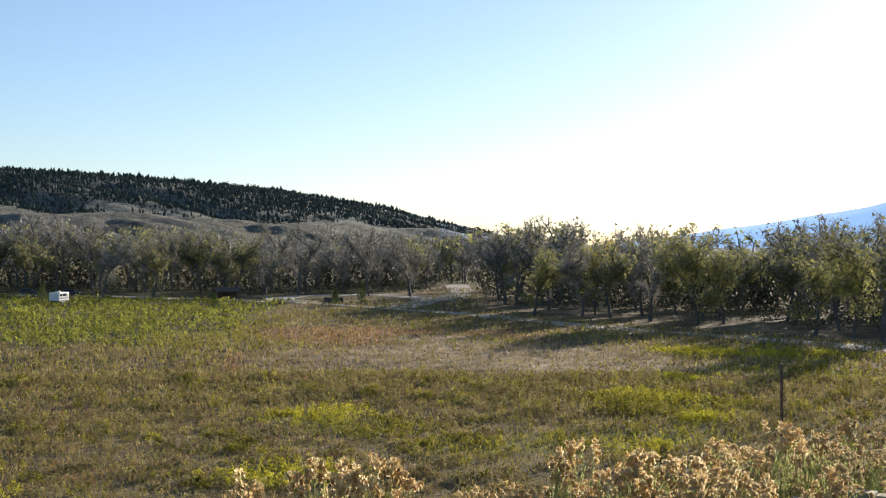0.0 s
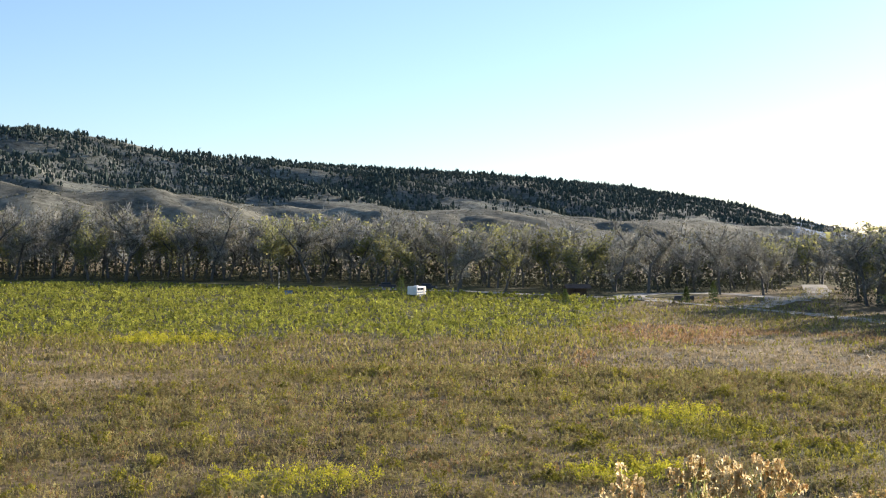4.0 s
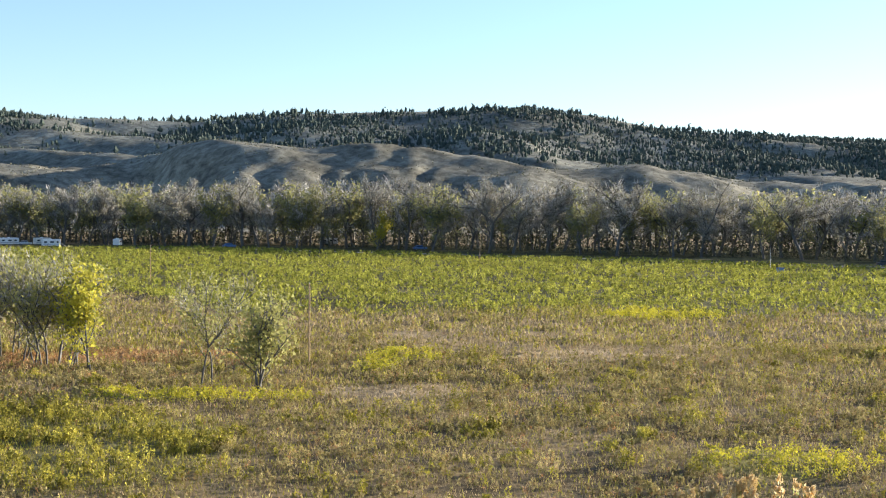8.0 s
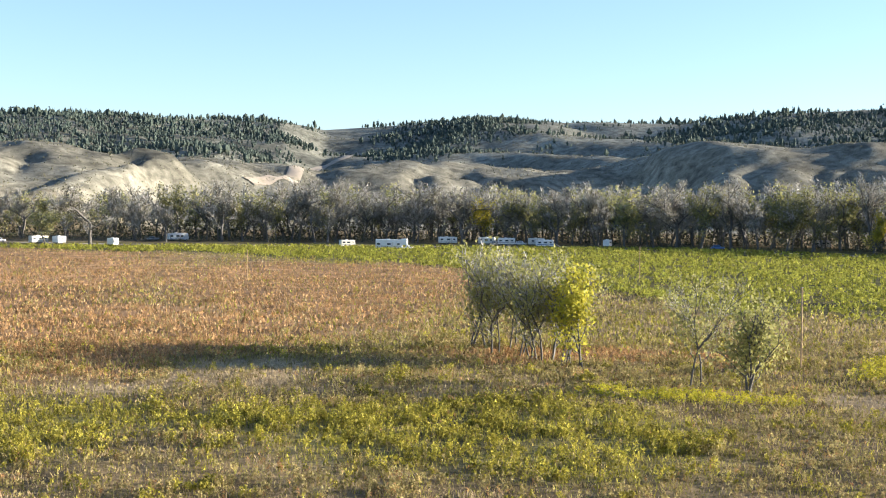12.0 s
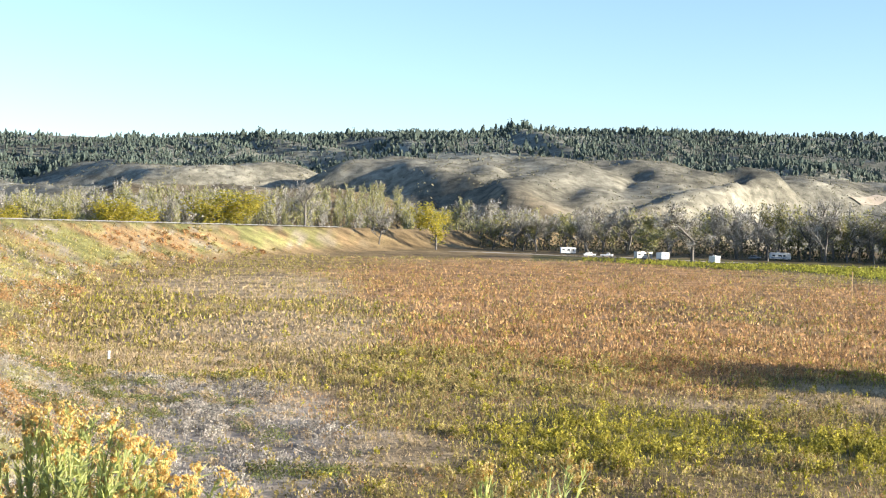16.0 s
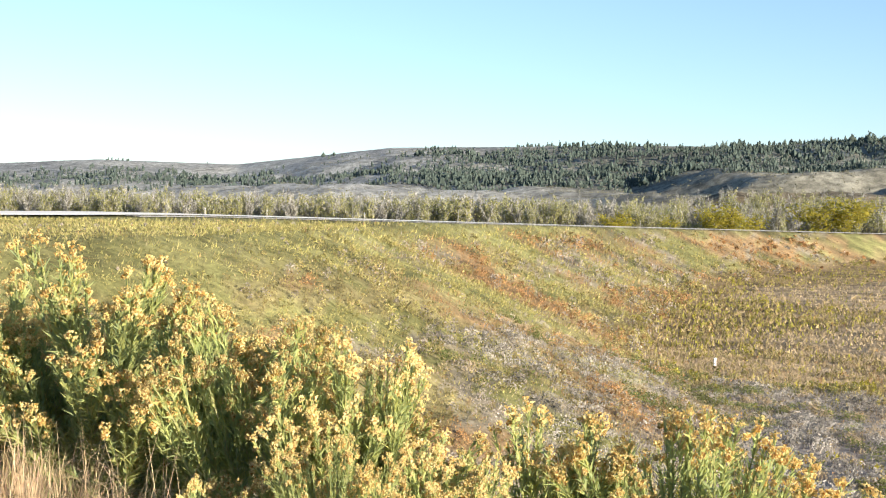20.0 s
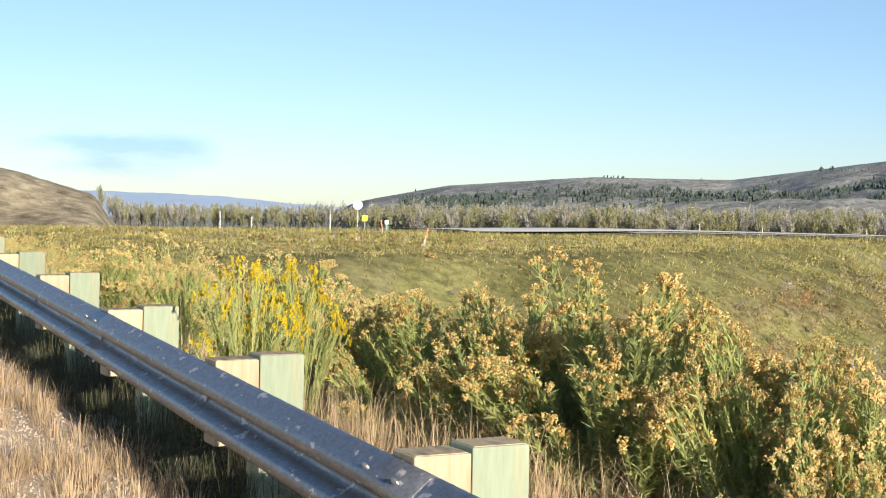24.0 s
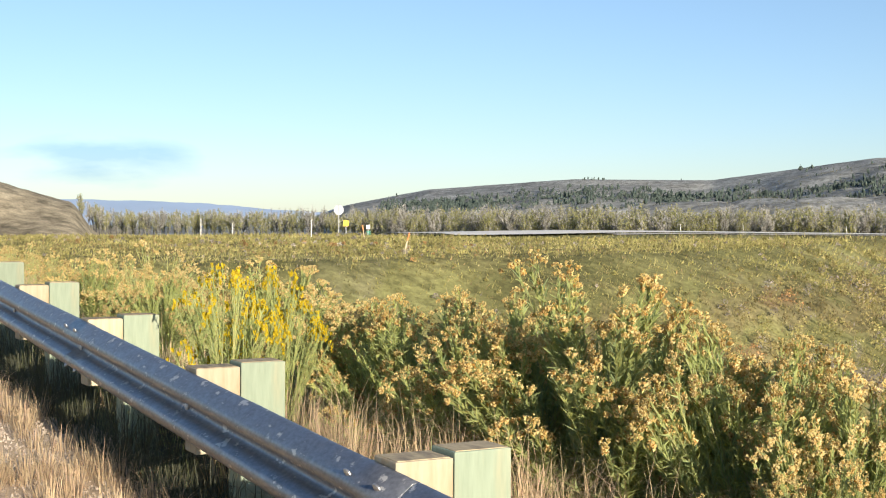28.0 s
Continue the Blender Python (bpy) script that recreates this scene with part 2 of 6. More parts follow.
# leaf colour darkened to carry the shade beneath trees and guardrail
M_UNDER_SHADE = foliage("undergrowth", (0.062, 0.066, 0.044), (0.09, 0.09, 0.06), (0.10, 0.11, 0.045), glow=0.15, own=0.0)
M_WHITE = surface("white enamel", (0.80, 0.80, 0.79), (0.74, 0.74, 0.72), (0.66, 0.65, 0.61), fine=8, coarse=0.7, rough=0.35, bump=0.03, own=0.06)
M_CREAM = surface("cream siding", (0.66, 0.63, 0.56), (0.6, 0.57, 0.5), (0.52, 0.5, 0.44), fine=8, coarse=0.7, rough=0.45, bump=0.03)
M_BLUE = surface("blue paint", (0.07, 0.16, 0.33), (0.06, 0.13, 0.28), None, fine=9, coarse=1, rough=0.35, bump=0.03)
M_GREY = surface("grey paint", (0.34, 0.35, 0.36), (0.28, 0.29, 0.3), None, fine=9, coarse=1, rough=0.35, bump=0.03)
M_DARK = surface("dark trim", (0.03, 0.03, 0.035), (0.045, 0.045, 0.05), None, fine=20, coarse=2, rough=0.5, bump=0.05)
M_GLASS = surface("tinted window", (0.03, 0.04, 0.05), (0.04, 0.05, 0.06), None, fine=3, coarse=1, rough=0.08, bump=0.0)
M_TYRE = surface("tyre rubber", (0.025, 0.025, 0.025), (0.04, 0.04, 0.04), None, fine=30, coarse=3, rough=0.9)
M_BROWN = surface("dark brown timber", (0.10, 0.065, 0.045), (0.14, 0.09, 0.06), (0.07, 0.05, 0.04), fine=10, coarse=1, rough=0.85)
M_POLE = surface("weathered pole timber", (0.45, 0.31, 0.17), (0.36, 0.24, 0.13), (0.3, 0.25, 0.19), fine=12, coarse=0.6, rough=0.9)
M_STEEL = surface("dull steel", (0.34, 0.35, 0.36), (0.28, 0.29, 0.3), (0.4, 0.4, 0.4), fine=14, coarse=3, rough=0.45, metal=0.5, bump=0.05)
M_SIGNBACK = surface("bare aluminium sign back", (0.36, 0.37, 0.39), (0.31, 0.32, 0.34), None, fine=12, coarse=2, rough=0.7, metal=0.1, bump=0.04)
M_ORANGE = surface("orange paint", (0.78, 0.24, 0.07), (0.7, 0.2, 0.06), None, fine=12, coarse=2, rough=0.7)
M_SIGNGREEN = surface("green sign", (0.02, 0.22, 0.13), (0.02, 0.18, 0.11), None, fine=12, coarse=2, rough=0.4, bump=0.02)
M_SIGNYELLOW = surface("yellow sign", (0.75, 0.5, 0.04), (0.68, 0.45, 0.04), None, fine=12, coarse=2, rough=0.4, bump=0.02)
M_LEAF_FIR = foliage("young conifer needles", (0.10, 0.14, 0.05), (0.14, 0.18, 0.06), (0.18, 0.2, 0.07), glow=0.25)
M_PAVED = surface("pale worn pavement", (0.74, 0.71, 0.64), (0.66, 0.63, 0.56), None, fine=8, coarse=0.3, rough=0.9)
M_PAVED.node_tree.nodes["Principled BSDF"].inputs["Specular IOR Level"].default_value = 0.1
M_TURF_BROWN = foliage("brown turf", (0.28, 0.21, 0.11), (0.35, 0.27, 0.14), (0.25, 0.20, 0.07), glow=0.3, own=0.0, clumps=1.1)
M_BANK = foliage("olive-green bank grass", (0.27, 0.25, 0.08), (0.35, 0.31, 0.115), (0.40, 0.34, 0.17), glow=0.35, own=0.0, clumps=1.1)
M_SAGE = foliage("dark hill sage", (0.12, 0.12, 0.075), (0.16, 0.155, 0.1), (0.2, 0.185, 0.13), glow=0.1, own=0.0)
M_WILD = foliage("yellow-green flowering tops", (0.38, 0.36, 0.04), (0.50, 0.44, 0.045), (0.32, 0.33, 0.05), glow=0.4, own=0.0)
M_TURF_GREEN = foliage("green turf", (0.23, 0.22, 0.04), (0.31, 0.285, 0.055), (0.28, 0.21, 0.07), glow=0.35, own=0.0, clumps=1.1)
M_TURF_RUST = foliage("rusty turf", (0.32, 0.19, 0.09), (0.39, 0.25, 0.12), (0.27, 0.165, 0.075), glow=0.3, own=0.0, clumps=1.1)
M_LEAF_DULL = foliage("dull grey-brown leaves", (0.165, 0.155, 0.115), (0.23, 0.215, 0.16), (0.15, 0.155, 0.075), glow=0.35)
M_LEAF_BRIGHT = foliage("bright yellow-green leaves", (0.38, 0.37, 0.06), (0.5, 0.45, 0.07), (0.27, 0.3, 0.06), glow=0.6, own=0.1)
M_LEAF_PALE = foliage("pale yellow-green leaves", (0.27, 0.27, 0.095), (0.38, 0.36, 0.14), (0.22, 0.225, 0.07), glow=0.45, own=0.15)

# ---- shape helpers ----
rng = np.random.default_rng(7)


def mesh_of(name, verts, faces, material, smooth=False):
    """A mesh from arrays: verts (n, 3), faces (m, 3) or (m, 4)."""
    verts, faces = np.asarray(verts, np.float32).reshape(-1, 3), np.asarray(faces, np.int32)
    me = bpy.data.meshes.new(name)
    me.vertices.add(len(verts))
    me.vertices.foreach_set("co", verts.ravel())
    k = faces.shape[1]
    me.loops.add(faces.size)
    me.loops.foreach_set("vertex_index", faces.ravel())
    me.polygons.add(len(faces))
    me.polygons.foreach_set("loop_start", np.arange(0, faces.size, k, dtype=np.int32))
    me.polygons.foreach_set("use_smooth", np.full(len(faces), smooth))
    me.update(calc_edges=True)
    me.materials.append(material)
    return me


def triangles(name, corners, material):
    """A mesh of loose triangles: corners (n, 3, 3)."""
    corners = np.asarray(corners).reshape(-1, 3)
    return mesh_of(name, corners, np.arange(len(corners)).reshape(-1, 3), material)


def part(name, bm, material, parent, label=""):
    """Links a bmesh, or a mesh, as one object under a thing or part."""
    if isinstance(bm, bmesh.types.BMesh):
        me = bpy.data.meshes.new(name)
        bm.to_mesh(me)
        bm.free()
        me.materials.append(material)
    else:
        me = bm
    ob = new(name, me)
    ob.parent = parent
    if label:
        ob["label"] = label
    return ob


def thing(name, label, category, group="", at=None):
    ob = tagged(new(name), label, category, group)
    if at is not None:
        ob.matrix_basis = at
    return ob


def box(bm, x0, x1, y0, y1, z0, z1, bevel=0.0):
    made = bmesh.ops.create_cube(bm, size=1, matrix=Matrix.Translation(((x0 + x1) / 2, (y0 + y1) / 2, (z0 + z1) / 2)) @ Matrix.Diagonal((x1 - x0, y1 - y0, z1 - z0, 1)))
    if bevel:
        edges = {e for v in made["verts"] for e in v.link_edges}
        bmesh.ops.bevel(bm, geom=list(edges), offset=bevel, segments=2, affect="EDGES", profile=0.6)
    return bm


def boxed(*a, **k):
    return box(bmesh.new(), *a, **k)


def rod(bm, a, b, r0, r1=None, sides=8):
    """A tapered rod from a to b."""
    a, b = Vector(a), Vector(b)
    turn = (b - a).to_track_quat("Z", "Y").to_matrix().to_4x4()
    bmesh.ops.create_cone(bm, cap_ends=True, segments=sides, radius1=r0, radius2=r0 if r1 is None else r1, depth=(b - a).length, matrix=Matrix.Translation((a + b) / 2) @ turn)
    return bm


def lattice(x, y, seed):
    h = (x.astype(np.int64) * 374761393 + y.astype(np.int64) * 668265263 + seed * 1274126177) & 0x7FFFFFFF
    h = ((h ^ (h >> 13)) * 1274126177) & 0x7FFFFFFF
    return ((h ^ (h >> 16)) & 0xFFFF) / 65535.0


def ripple(x, y, seed=0, octaves=4, gain=0.5):
    """Smooth noise of about -1 to 1."""
    total, size, norm = 0.0, 1.0, 0.0
    for k in range(octaves):
        i, j = np.floor(x), np.floor(y)
        u, v = x - i, y - j
        u, v = u * u * u * (u * (u * 6 - 15) + 10), v * v * v * (v * (v * 6 - 15) + 10)
        a = lattice(i, j, seed + k) * (1 - u) + lattice(i + 1, j, seed + k) * u
        b = lattice(i, j + 1, seed + k) * (1 - u) + lattice(i + 1, j + 1, seed + k) * u
        total = total + size * (2 * (a * (1 - v) + b * v) - 1)
        norm, size = norm + size, size * gain
        x, y = x * 2.03 + 17.3, y * 2.03 - 9.1
    return total / norm * 1.4


def ease(lo, hi, v):
    k = np.clip((v - lo) / (hi - lo), 0, 1)
    return k * k * (3 - 2 * k)


# ---- the lie of the land ----
FIELD = EYE - 13.0
RAIL_YAW, GRADE = 152.2, 0.048
STAND = np.array((-0.31, -0.56))
ALONG = np.array((-math.sin(radians(RAIL_YAW)), math.cos(radians(RAIL_YAW))))
ASIDE = np.array((ALONG[1], -ALONG[0]))
# skyline: yaw, degrees above eye level, distance
SKYLINE = np.array([(-60, 1.5, 3600), (-25, 0.3, 3600), (-18, 0.15, 3600), (-14.3, 0.15, 3600), (-10.9, 0.15, 3600), (-5, 0.2, 3300), (-1, 0.92, 3100), (2, 1.4, 2900), (6.7, 2.1, 2600),
                    (12.4, 2.5, 2400), (17.5, 2.85, 2250), (25.7, 3.38, 2100), (28.5, 3.92, 2050), (31.3, 4.2, 2000), (41.1, 3.92, 2000), (45.2, 3.5, 2050), (53.6, 3.65, 2150), (60, 3.2, 2200), (61.6, 3.5, 2080),
                    (70.3, 3.66, 1930), (77.8, 3.46, 1900), (85, 3.22, 1930), (92.8, 2.9, 1950), (97.4, 2.85, 2050), (106.9, 2.6, 2250), (113.3, 1.75, 2500), (118.9, 1.8, 2500), (125, 1.35, 2600)])
SKYLINE_SOUTH = np.array([(128.4, 0.7, 2700), (130.9, 0.2, 4200), (135.3, 0.25, 4200), (139.2, 0.25, 4200), (150, 0.5, 4200), (200, 1.0, 3600), (300, 2.5, 3600)])
SKYLINE = np.concatenate([SKYLINE, SKYLINE_SOUTH])

# crests of the bare foothills in front of it: yaw, degrees above eye level
FOOTHILLS = np.array([(-12, 0.2), (-1, 0.7), (10, 1.2), (16, 1.35), (22, 1.65), (26.5, 2.5), (32, 2.75), (38, 2.85), (45, 2.8), (50, 2.6), (55, 2.45), (57.5, 2.0), (60, 1.8), (62.5, 2.2), (66, 2.3), (70, 2.05), (76, 1.95), (82, 1.9), (88, 1.75), (95, 1.55),
                      (104, 1.1), (112, 0.85), (120, 0.6), (127, 0.35), (140, 0.2)])


def road_frame(x, y):
    return (x - STAND[0]) * ALONG[0] + (y - STAND[1]) * ALONG[1], (x - STAND[0]) * ASIDE[0] + (y - STAND[1]) * ASIDE[1]


def road_level(s):
    """Height of the near road: it climbs to the junction and falls to the meadow the other way."""
    far, back = np.clip(s - 12, 0, 300), np.clip(s, -9, 0)
    return GRADE * np.where(s > 12, 12 + 6 * (1 - np.exp(-far / 6.0)), s) - 0.0032 * back ** 2 - 0.08 * np.clip(-9 - s, 0, 200)


def highway_edge(x):
    """y of the far highway's meadow-side edge."""
    return -45 + 50 * np.clip((-x - 200) / 238, 0, 3) ** 2 - 0.212 * np.clip(x + 147, 0, 400)


def highway_level(x):
    return 0.6 - 0.0085 * np.clip(-x - 80, 0, 700)


def height(x, y):
    x, y = np.asarray(x, float), np.asarray(y, float)
    r, yaw = np.hypot(x, y), np.degrees(np.arctan2(-x, y))
    yaw = np.where(yaw < -60, yaw + 360, yaw)
    meadow = FIELD + 0.22 * ripple(x / 26, y / 26, 3) + 0.08 * ripple(x / 4, y / 4, 5, 2) * ease(20, 60, r)
    s, q = road_frame(x, y)
    near = road_level(s) - np.maximum(0, q - 3.1) / 2.25 - np.maximum(0, -9 - q) / 2.3
    near = near - 0.05 * ease(2.3, 3.0, q)
    w = y - highway_edge(x)
    berm = 2.0 + 30 * ease(-155, -55, x)
    far = highway_level(x) + 0.4 * (1 - ease(1.2, 5, w)) * (1 - ease(-115, -85, x)) - 0.014 * np.clip(w, 0, berm) - np.maximum(0, w - berm) / 2.35 - np.maximum(0, -15 - w) / 2.3
    bank = np.maximum(near, far)
    rough = 0.5 * ripple(x / 9, y / 9, 11, 3) + 0.25 * ripple(x / 2.2, y / 2.2, 12, 2)
    slope = ease(0.5, 4, np.maximum(np.minimum(q - 3.1, w - berm), 0))
    bank = bank + rough * (1 - 0.75 * ease(90, 190, r)) * slope * ease(-0.5, 1.5, bank - meadow)
    low = np.maximum(meadow, bank) + 0.6 * np.exp(-np.abs(meadow - bank) / 0.8) * (slope > 0)
    # hills
    up, far_off = np.interp(yaw, SKYLINE[:, 0], SKYLINE[:, 1]), np.interp(yaw, SKYLINE[:, 0], SKYLINE[:, 2])
    top = EYE + far_off * np.tan(np.radians(up)) - FIELD
    k = ease(-11, 3, yaw) * (1 - ease(128.3, 132, yaw))
    # the bare foothills: rounded spurs with sharp gullies between them, running down towards the river
    front = far_off * 0.60
    crest = EYE + front * np.tan(np.radians(np.interp(yaw, FOOTHILLS[:, 0], FOOTHILLS[:, 1]))) - FIELD
    arc = np.radians(yaw) * 1250
    warp = ripple(x / 260, y / 260, 31, 2)
    spur = np.abs(ripple(arc / 300 - (1 - ease(46, 60, yaw)) * (r - 1200) / 430 + 0.5 * warp, r / 1100, 21, 3, 0.4))
    spur = np.sqrt(spur * spur + 0.004) * 1.4
    spur = spur / np.sqrt(1 + spur ** 2)
    rib = np.minimum(np.abs(ripple(x / 85 + 0.5 * warp, y / 85, 22, 3)) * 1.5, 1.0)
    east = ease(48, 66, yaw)
    lobes = np.minimum(np.abs(ripple(x / 250, y / 250, 34, 3)) * 1.6, 1.0)
    climb = ease(-370, 0, r - front + 190 * (1 - 0.85 * east) * (spur - 0.5) * (0.75 + 0.8 * ripple(x / 330, y / 330, 32, 2)) + 20 * (rib - 0.5) + (60 + 60 * east) * ripple(x / 420, y / 420, 33, 2) + 110 * east * (lobes - 0.5))
    knoll = 0.82 + 0.24 * spur * (1 - 0.85 * east) + east * (0.36 * lobes - 0.06) + 0.09 * ripple(x / 240, y / 240, 24, 3)
    hump = crest * climb * knoll - 4.5 * (1 - rib) * ease(0.05, 0.5, climb) * (1 - 0.4 * spur)
    # the high ground behind, with shallow draws down its face
    draw = np.minimum(np.abs(ripple(arc / 210 - (r - 1600) / 500 + 0.5 * warp, r / 700, 25, 2)) * 1.5, 1.0)
    rise = ease(front * 1.02, far_off, r + 120 * (draw - 0.6) * (1 - ease(0.84 * far_off, far_off, r)))
    hill = np.maximum(hump, 0) * (1 - 0.22 * ease(0, 130, r - front) * (1 - rise)) * (1 - rise) + rise * top
    hill = hill + 1.8 * ripple(x / 60, y / 60, 23, 3) * ease(4, 30, hill) * (1 - 0.8 * ease(0.8, 1, rise))
    hill = hill * k - 0.05 * top * ease(far_off, far_off * 1.35, r)
    # the bare bluff beside the highway
    lift = np.interp(yaw, (138.2, 139.5, 141, 143, 150, 165, 180), (-1.0, 0.72, 1.2, 1.72, 2.2, 2.0, -1.0))
    bluff = (EYE - FIELD + 760 * np.tan(np.radians(lift))) * ease(610, 760, r + 25 * ripple(x / 40, y / 40, 28, 3)) * (1 - ease(1000, 1400, r)) + 1.5 * ripple(x / 25, y / 25, 29, 3) * ease(610, 700, r) * (lift > 0)
    return low + np.maximum(np.maximum(hill, bluff * ease(137, 139.5, yaw)), 0) * ease(550, 800, r)


# colours of the meadow: yaw, distance, half widths in yaw and distance
PATCHES = {
    "green": ((28, 290, 17, 120), (12, 215, 6, 50), (46, 330, 8, 110), (57, 395, 7, 50), (53, 74, 11, 15), (72, 84, 7, 16), (60, 82, 7, 10), (2, 100, 3.5, 8), (-6, 88, 7, 8), (-10, 107, 4, 8), (-15, 140, 6, 7)),
    "rust": ((60, 250, 9, 110), (75, 300, 11, 180), (70, 150, 14, 40), (49, 118, 7, 7), (8.5, 150, 0.5, 12), (86.5, 88, 2.5, 18), (2, 200, 7, 18)),
    "dry": ((0, 158, 10, 24), (37, 103, 3, 8), (88, 250, 5, 60), (91, 86, 8, 27), (94, 128, 8, 12), (87, 150, 6, 40), (30, 130, 10, 12), (66, 105, 6, 5), (82, 77, 3.5, 9)),
    "gold": ((26, 172, 2.6, 9), (36.1, 120, 1.9, 2.6), (45, 96, 5, 3.5), (20, 72, 3, 4), (-13, 165, 5, 5), (6, 76, 3, 4), (5.2, 103, 2.4, 4.5), (-8.8, 113, 2.6, 4), (-8.2, 86, 1.8, 4), (-11.5, 98, 1.6, 4), (-10, 136, 1.5, 4)),
}
SOIL = {"leafy": (0.085, 0.08, 0.03), "sage": (0.3, 0.265, 0.225), "olive": (0.18, 0.132, 0.07), "green": (0.145, 0.125, 0.05), "rust": (0.255, 0.155, 0.08), "dry": (0.32, 0.245, 0.15), "gold": (0.26, 0.22, 0.07), "hill": (0.178, 0.17, 0.134), "bank": (0.25, 0.195, 0.09)}


def shares(x, y):
    """How much of each meadow colour grows at a place."""
    r, yaw = np.hypot(x, y), np.degrees(np.arctan2(-x, y))
    yaw = yaw + 2.0 * ripple(x / 14, y / 14, 41, 3) * np.clip(80 / np.maximum(r, 1), 0.25, 1.5)
    r = r * (1 + 0.09 * ripple(x / 17, y / 17, 42, 3))
    found = {}
    for kind, spots in PATCHES.items():
        total = np.zeros_like(r)
        for a, d, wa, wd in spots:
            total = np.maximum(total, 1 - ease(0.6, 1.15, np.hypot((yaw - a) / wa, (r - d) / wd)))
        found[kind] = total
    return found


def leafy_field(yaw, r):
    """1 in the far field of green leafy weeds, 0 outside it."""
    start = np.interp(yaw, (0, 6, 9, 13, 44, 48, 54, 63, 74), (420, 300, 215, 182, 180, 225, 300, 385, 450))
    return ease(-14, 10, r - start + 14 * ripple(yaw / 2.2, r / 60, 43, 3))


def sage_flat(yaw, r):
    """1 on the pale flat of grey sagebrush below the embankment."""
    return 1 - ease(0.75, 1.1, np.hypot((yaw - 94) / 11, (r - 82) / 34) + 0.18 * ripple(yaw / 3, r / 14, 44, 3))


def bank_cover(x, y):
    """What grows on the road embankment: 0 olive, 1 rust, 2 green, 3 grey, in slanting drifts."""
    a = ripple((x + 0.45 * y) / 11.0, y / 9.0, 51, 5, 0.65)
    b = ripple((x + 0.45 * y) / 7.0, y / 6.0, 57, 5, 0.65)
    return np.where(a > 0.22, 1, np.where(a < -0.2, 2, np.where(b > 0.2, 3, 0)))


def build_ground():
    fine, coarse = np.arange(-30, 150, 0.2), np.arange(150, 330, 3.0)
    yaws = np.radians(np.concatenate([fine, coarse]))
    rings = np.concatenate([np.geomspace(0.5, 30, 56, endpoint=False), np.geomspace(30, 850, 120, endpoint=False), np.arange(850, 1500, 9), np.arange(1500, 2600, 16), np.arange(2600, 4600, 90)])
    a, r = np.meshgrid(yaws, rings)
    x, y = -np.sin(a) * r, np.cos(a) * r
    z = height(x, y)
    n, m = x.shape
    verts = np.stack([x, y, z], -1).reshape(-1, 3)
    i, j = np.meshgrid(np.arange(n - 1), np.arange(m), indexing="ij")
    jn = (j + 1) % m
    quads = np.stack([i * m + j, (i + 1) * m + j, (i + 1) * m + jn, i * m + jn], -1).reshape(-1, 4)[:, ::-1]
    verts = np.concatenate([verts, [(0, 0, float(height(0.0, 0.0)))]])
    hub = np.stack([np.arange(m), np.roll(np.arange(m), -1), np.full(m, n * m), np.full(m, n * m)], -1)
    me = mesh_of("ground", verts, quads, M_GROUND, True)
    bm = bmesh.new()
    bm.from_mesh(me)
    bm.verts.ensure_lookup_table()
    for p, q, c, _ in hub:
        bm.faces.new((bm.verts[p], bm.verts[q], bm.verts[c])).smooth = True
    bmesh.ops.recalc_face_normals(bm, faces=bm.faces[-len(hub):])
    bm.to_mesh(me)
    bm.free()
    x, y, z = verts.T
    mix = shares(x, y)
    colour = np.tile(SOIL["olive"], (len(x), 1))
    for kind in ("green", "rust", "dry", "gold"):
        colour += mix[kind][:, None] * (np.array(SOIL[kind]) - colour)
    around, far_away = np.degrees(np.arctan2(-x, y)), np.hypot(x, y)
    colour += (leafy_field(around, far_away) * (around < 76) * (far_away < 520))[:, None] * 0.85 * (np.array(SOIL["leafy"]) - colour)
    colour += (sage_flat(around, far_away) * (far_away < 130))[:, None] * (np.array(SOIL["sage"]) - colour)
    s, q = road_frame(x, y)
    bank = ease(1.0, 2.5, z - FIELD)[:, None] * (1 - ease(480, 560, np.hypot(x, y)))[:, None]
    face = np.array(((0.215, 0.185, 0.085), (0.24, 0.165, 0.085), (0.185, 0.18, 0.07), (0.235, 0.205, 0.145)))[bank_cover(x, y)]
    face = face + (ease(-2.6, -0.4, z) * 0.85)[:, None] * (np.array((0.185, 0.18, 0.07)) - face)
    colour += bank * (face - colour)
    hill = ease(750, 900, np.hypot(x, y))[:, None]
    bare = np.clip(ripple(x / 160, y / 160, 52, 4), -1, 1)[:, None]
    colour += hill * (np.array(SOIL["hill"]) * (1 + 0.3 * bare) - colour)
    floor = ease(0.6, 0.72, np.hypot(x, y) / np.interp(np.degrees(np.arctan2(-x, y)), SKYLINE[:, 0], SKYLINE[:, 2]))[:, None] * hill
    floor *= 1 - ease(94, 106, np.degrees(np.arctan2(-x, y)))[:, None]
    # haze over the southern hills, added to their colour as pale blue
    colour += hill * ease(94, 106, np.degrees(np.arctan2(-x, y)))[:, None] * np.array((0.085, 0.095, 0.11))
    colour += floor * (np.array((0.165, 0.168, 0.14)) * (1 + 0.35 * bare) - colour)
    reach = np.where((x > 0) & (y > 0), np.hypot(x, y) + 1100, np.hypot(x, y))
    # haze on the farthest slopes, blended into the vertex colour as blue-grey
    far_haze = ease(2600, 2900, reach)[:, None]
    colour += far_haze * (np.array((0.2, 0.26, 0.34)) - colour)
    bluff = ease(540, 640, np.hypot(x, y)) * ease(136, 138, np.degrees(np.arctan2(-x, y)))
    colour += bluff[:, None] * (np.array((0.33, 0.28, 0.19)) * (1 + 0.25 * bare) - colour)
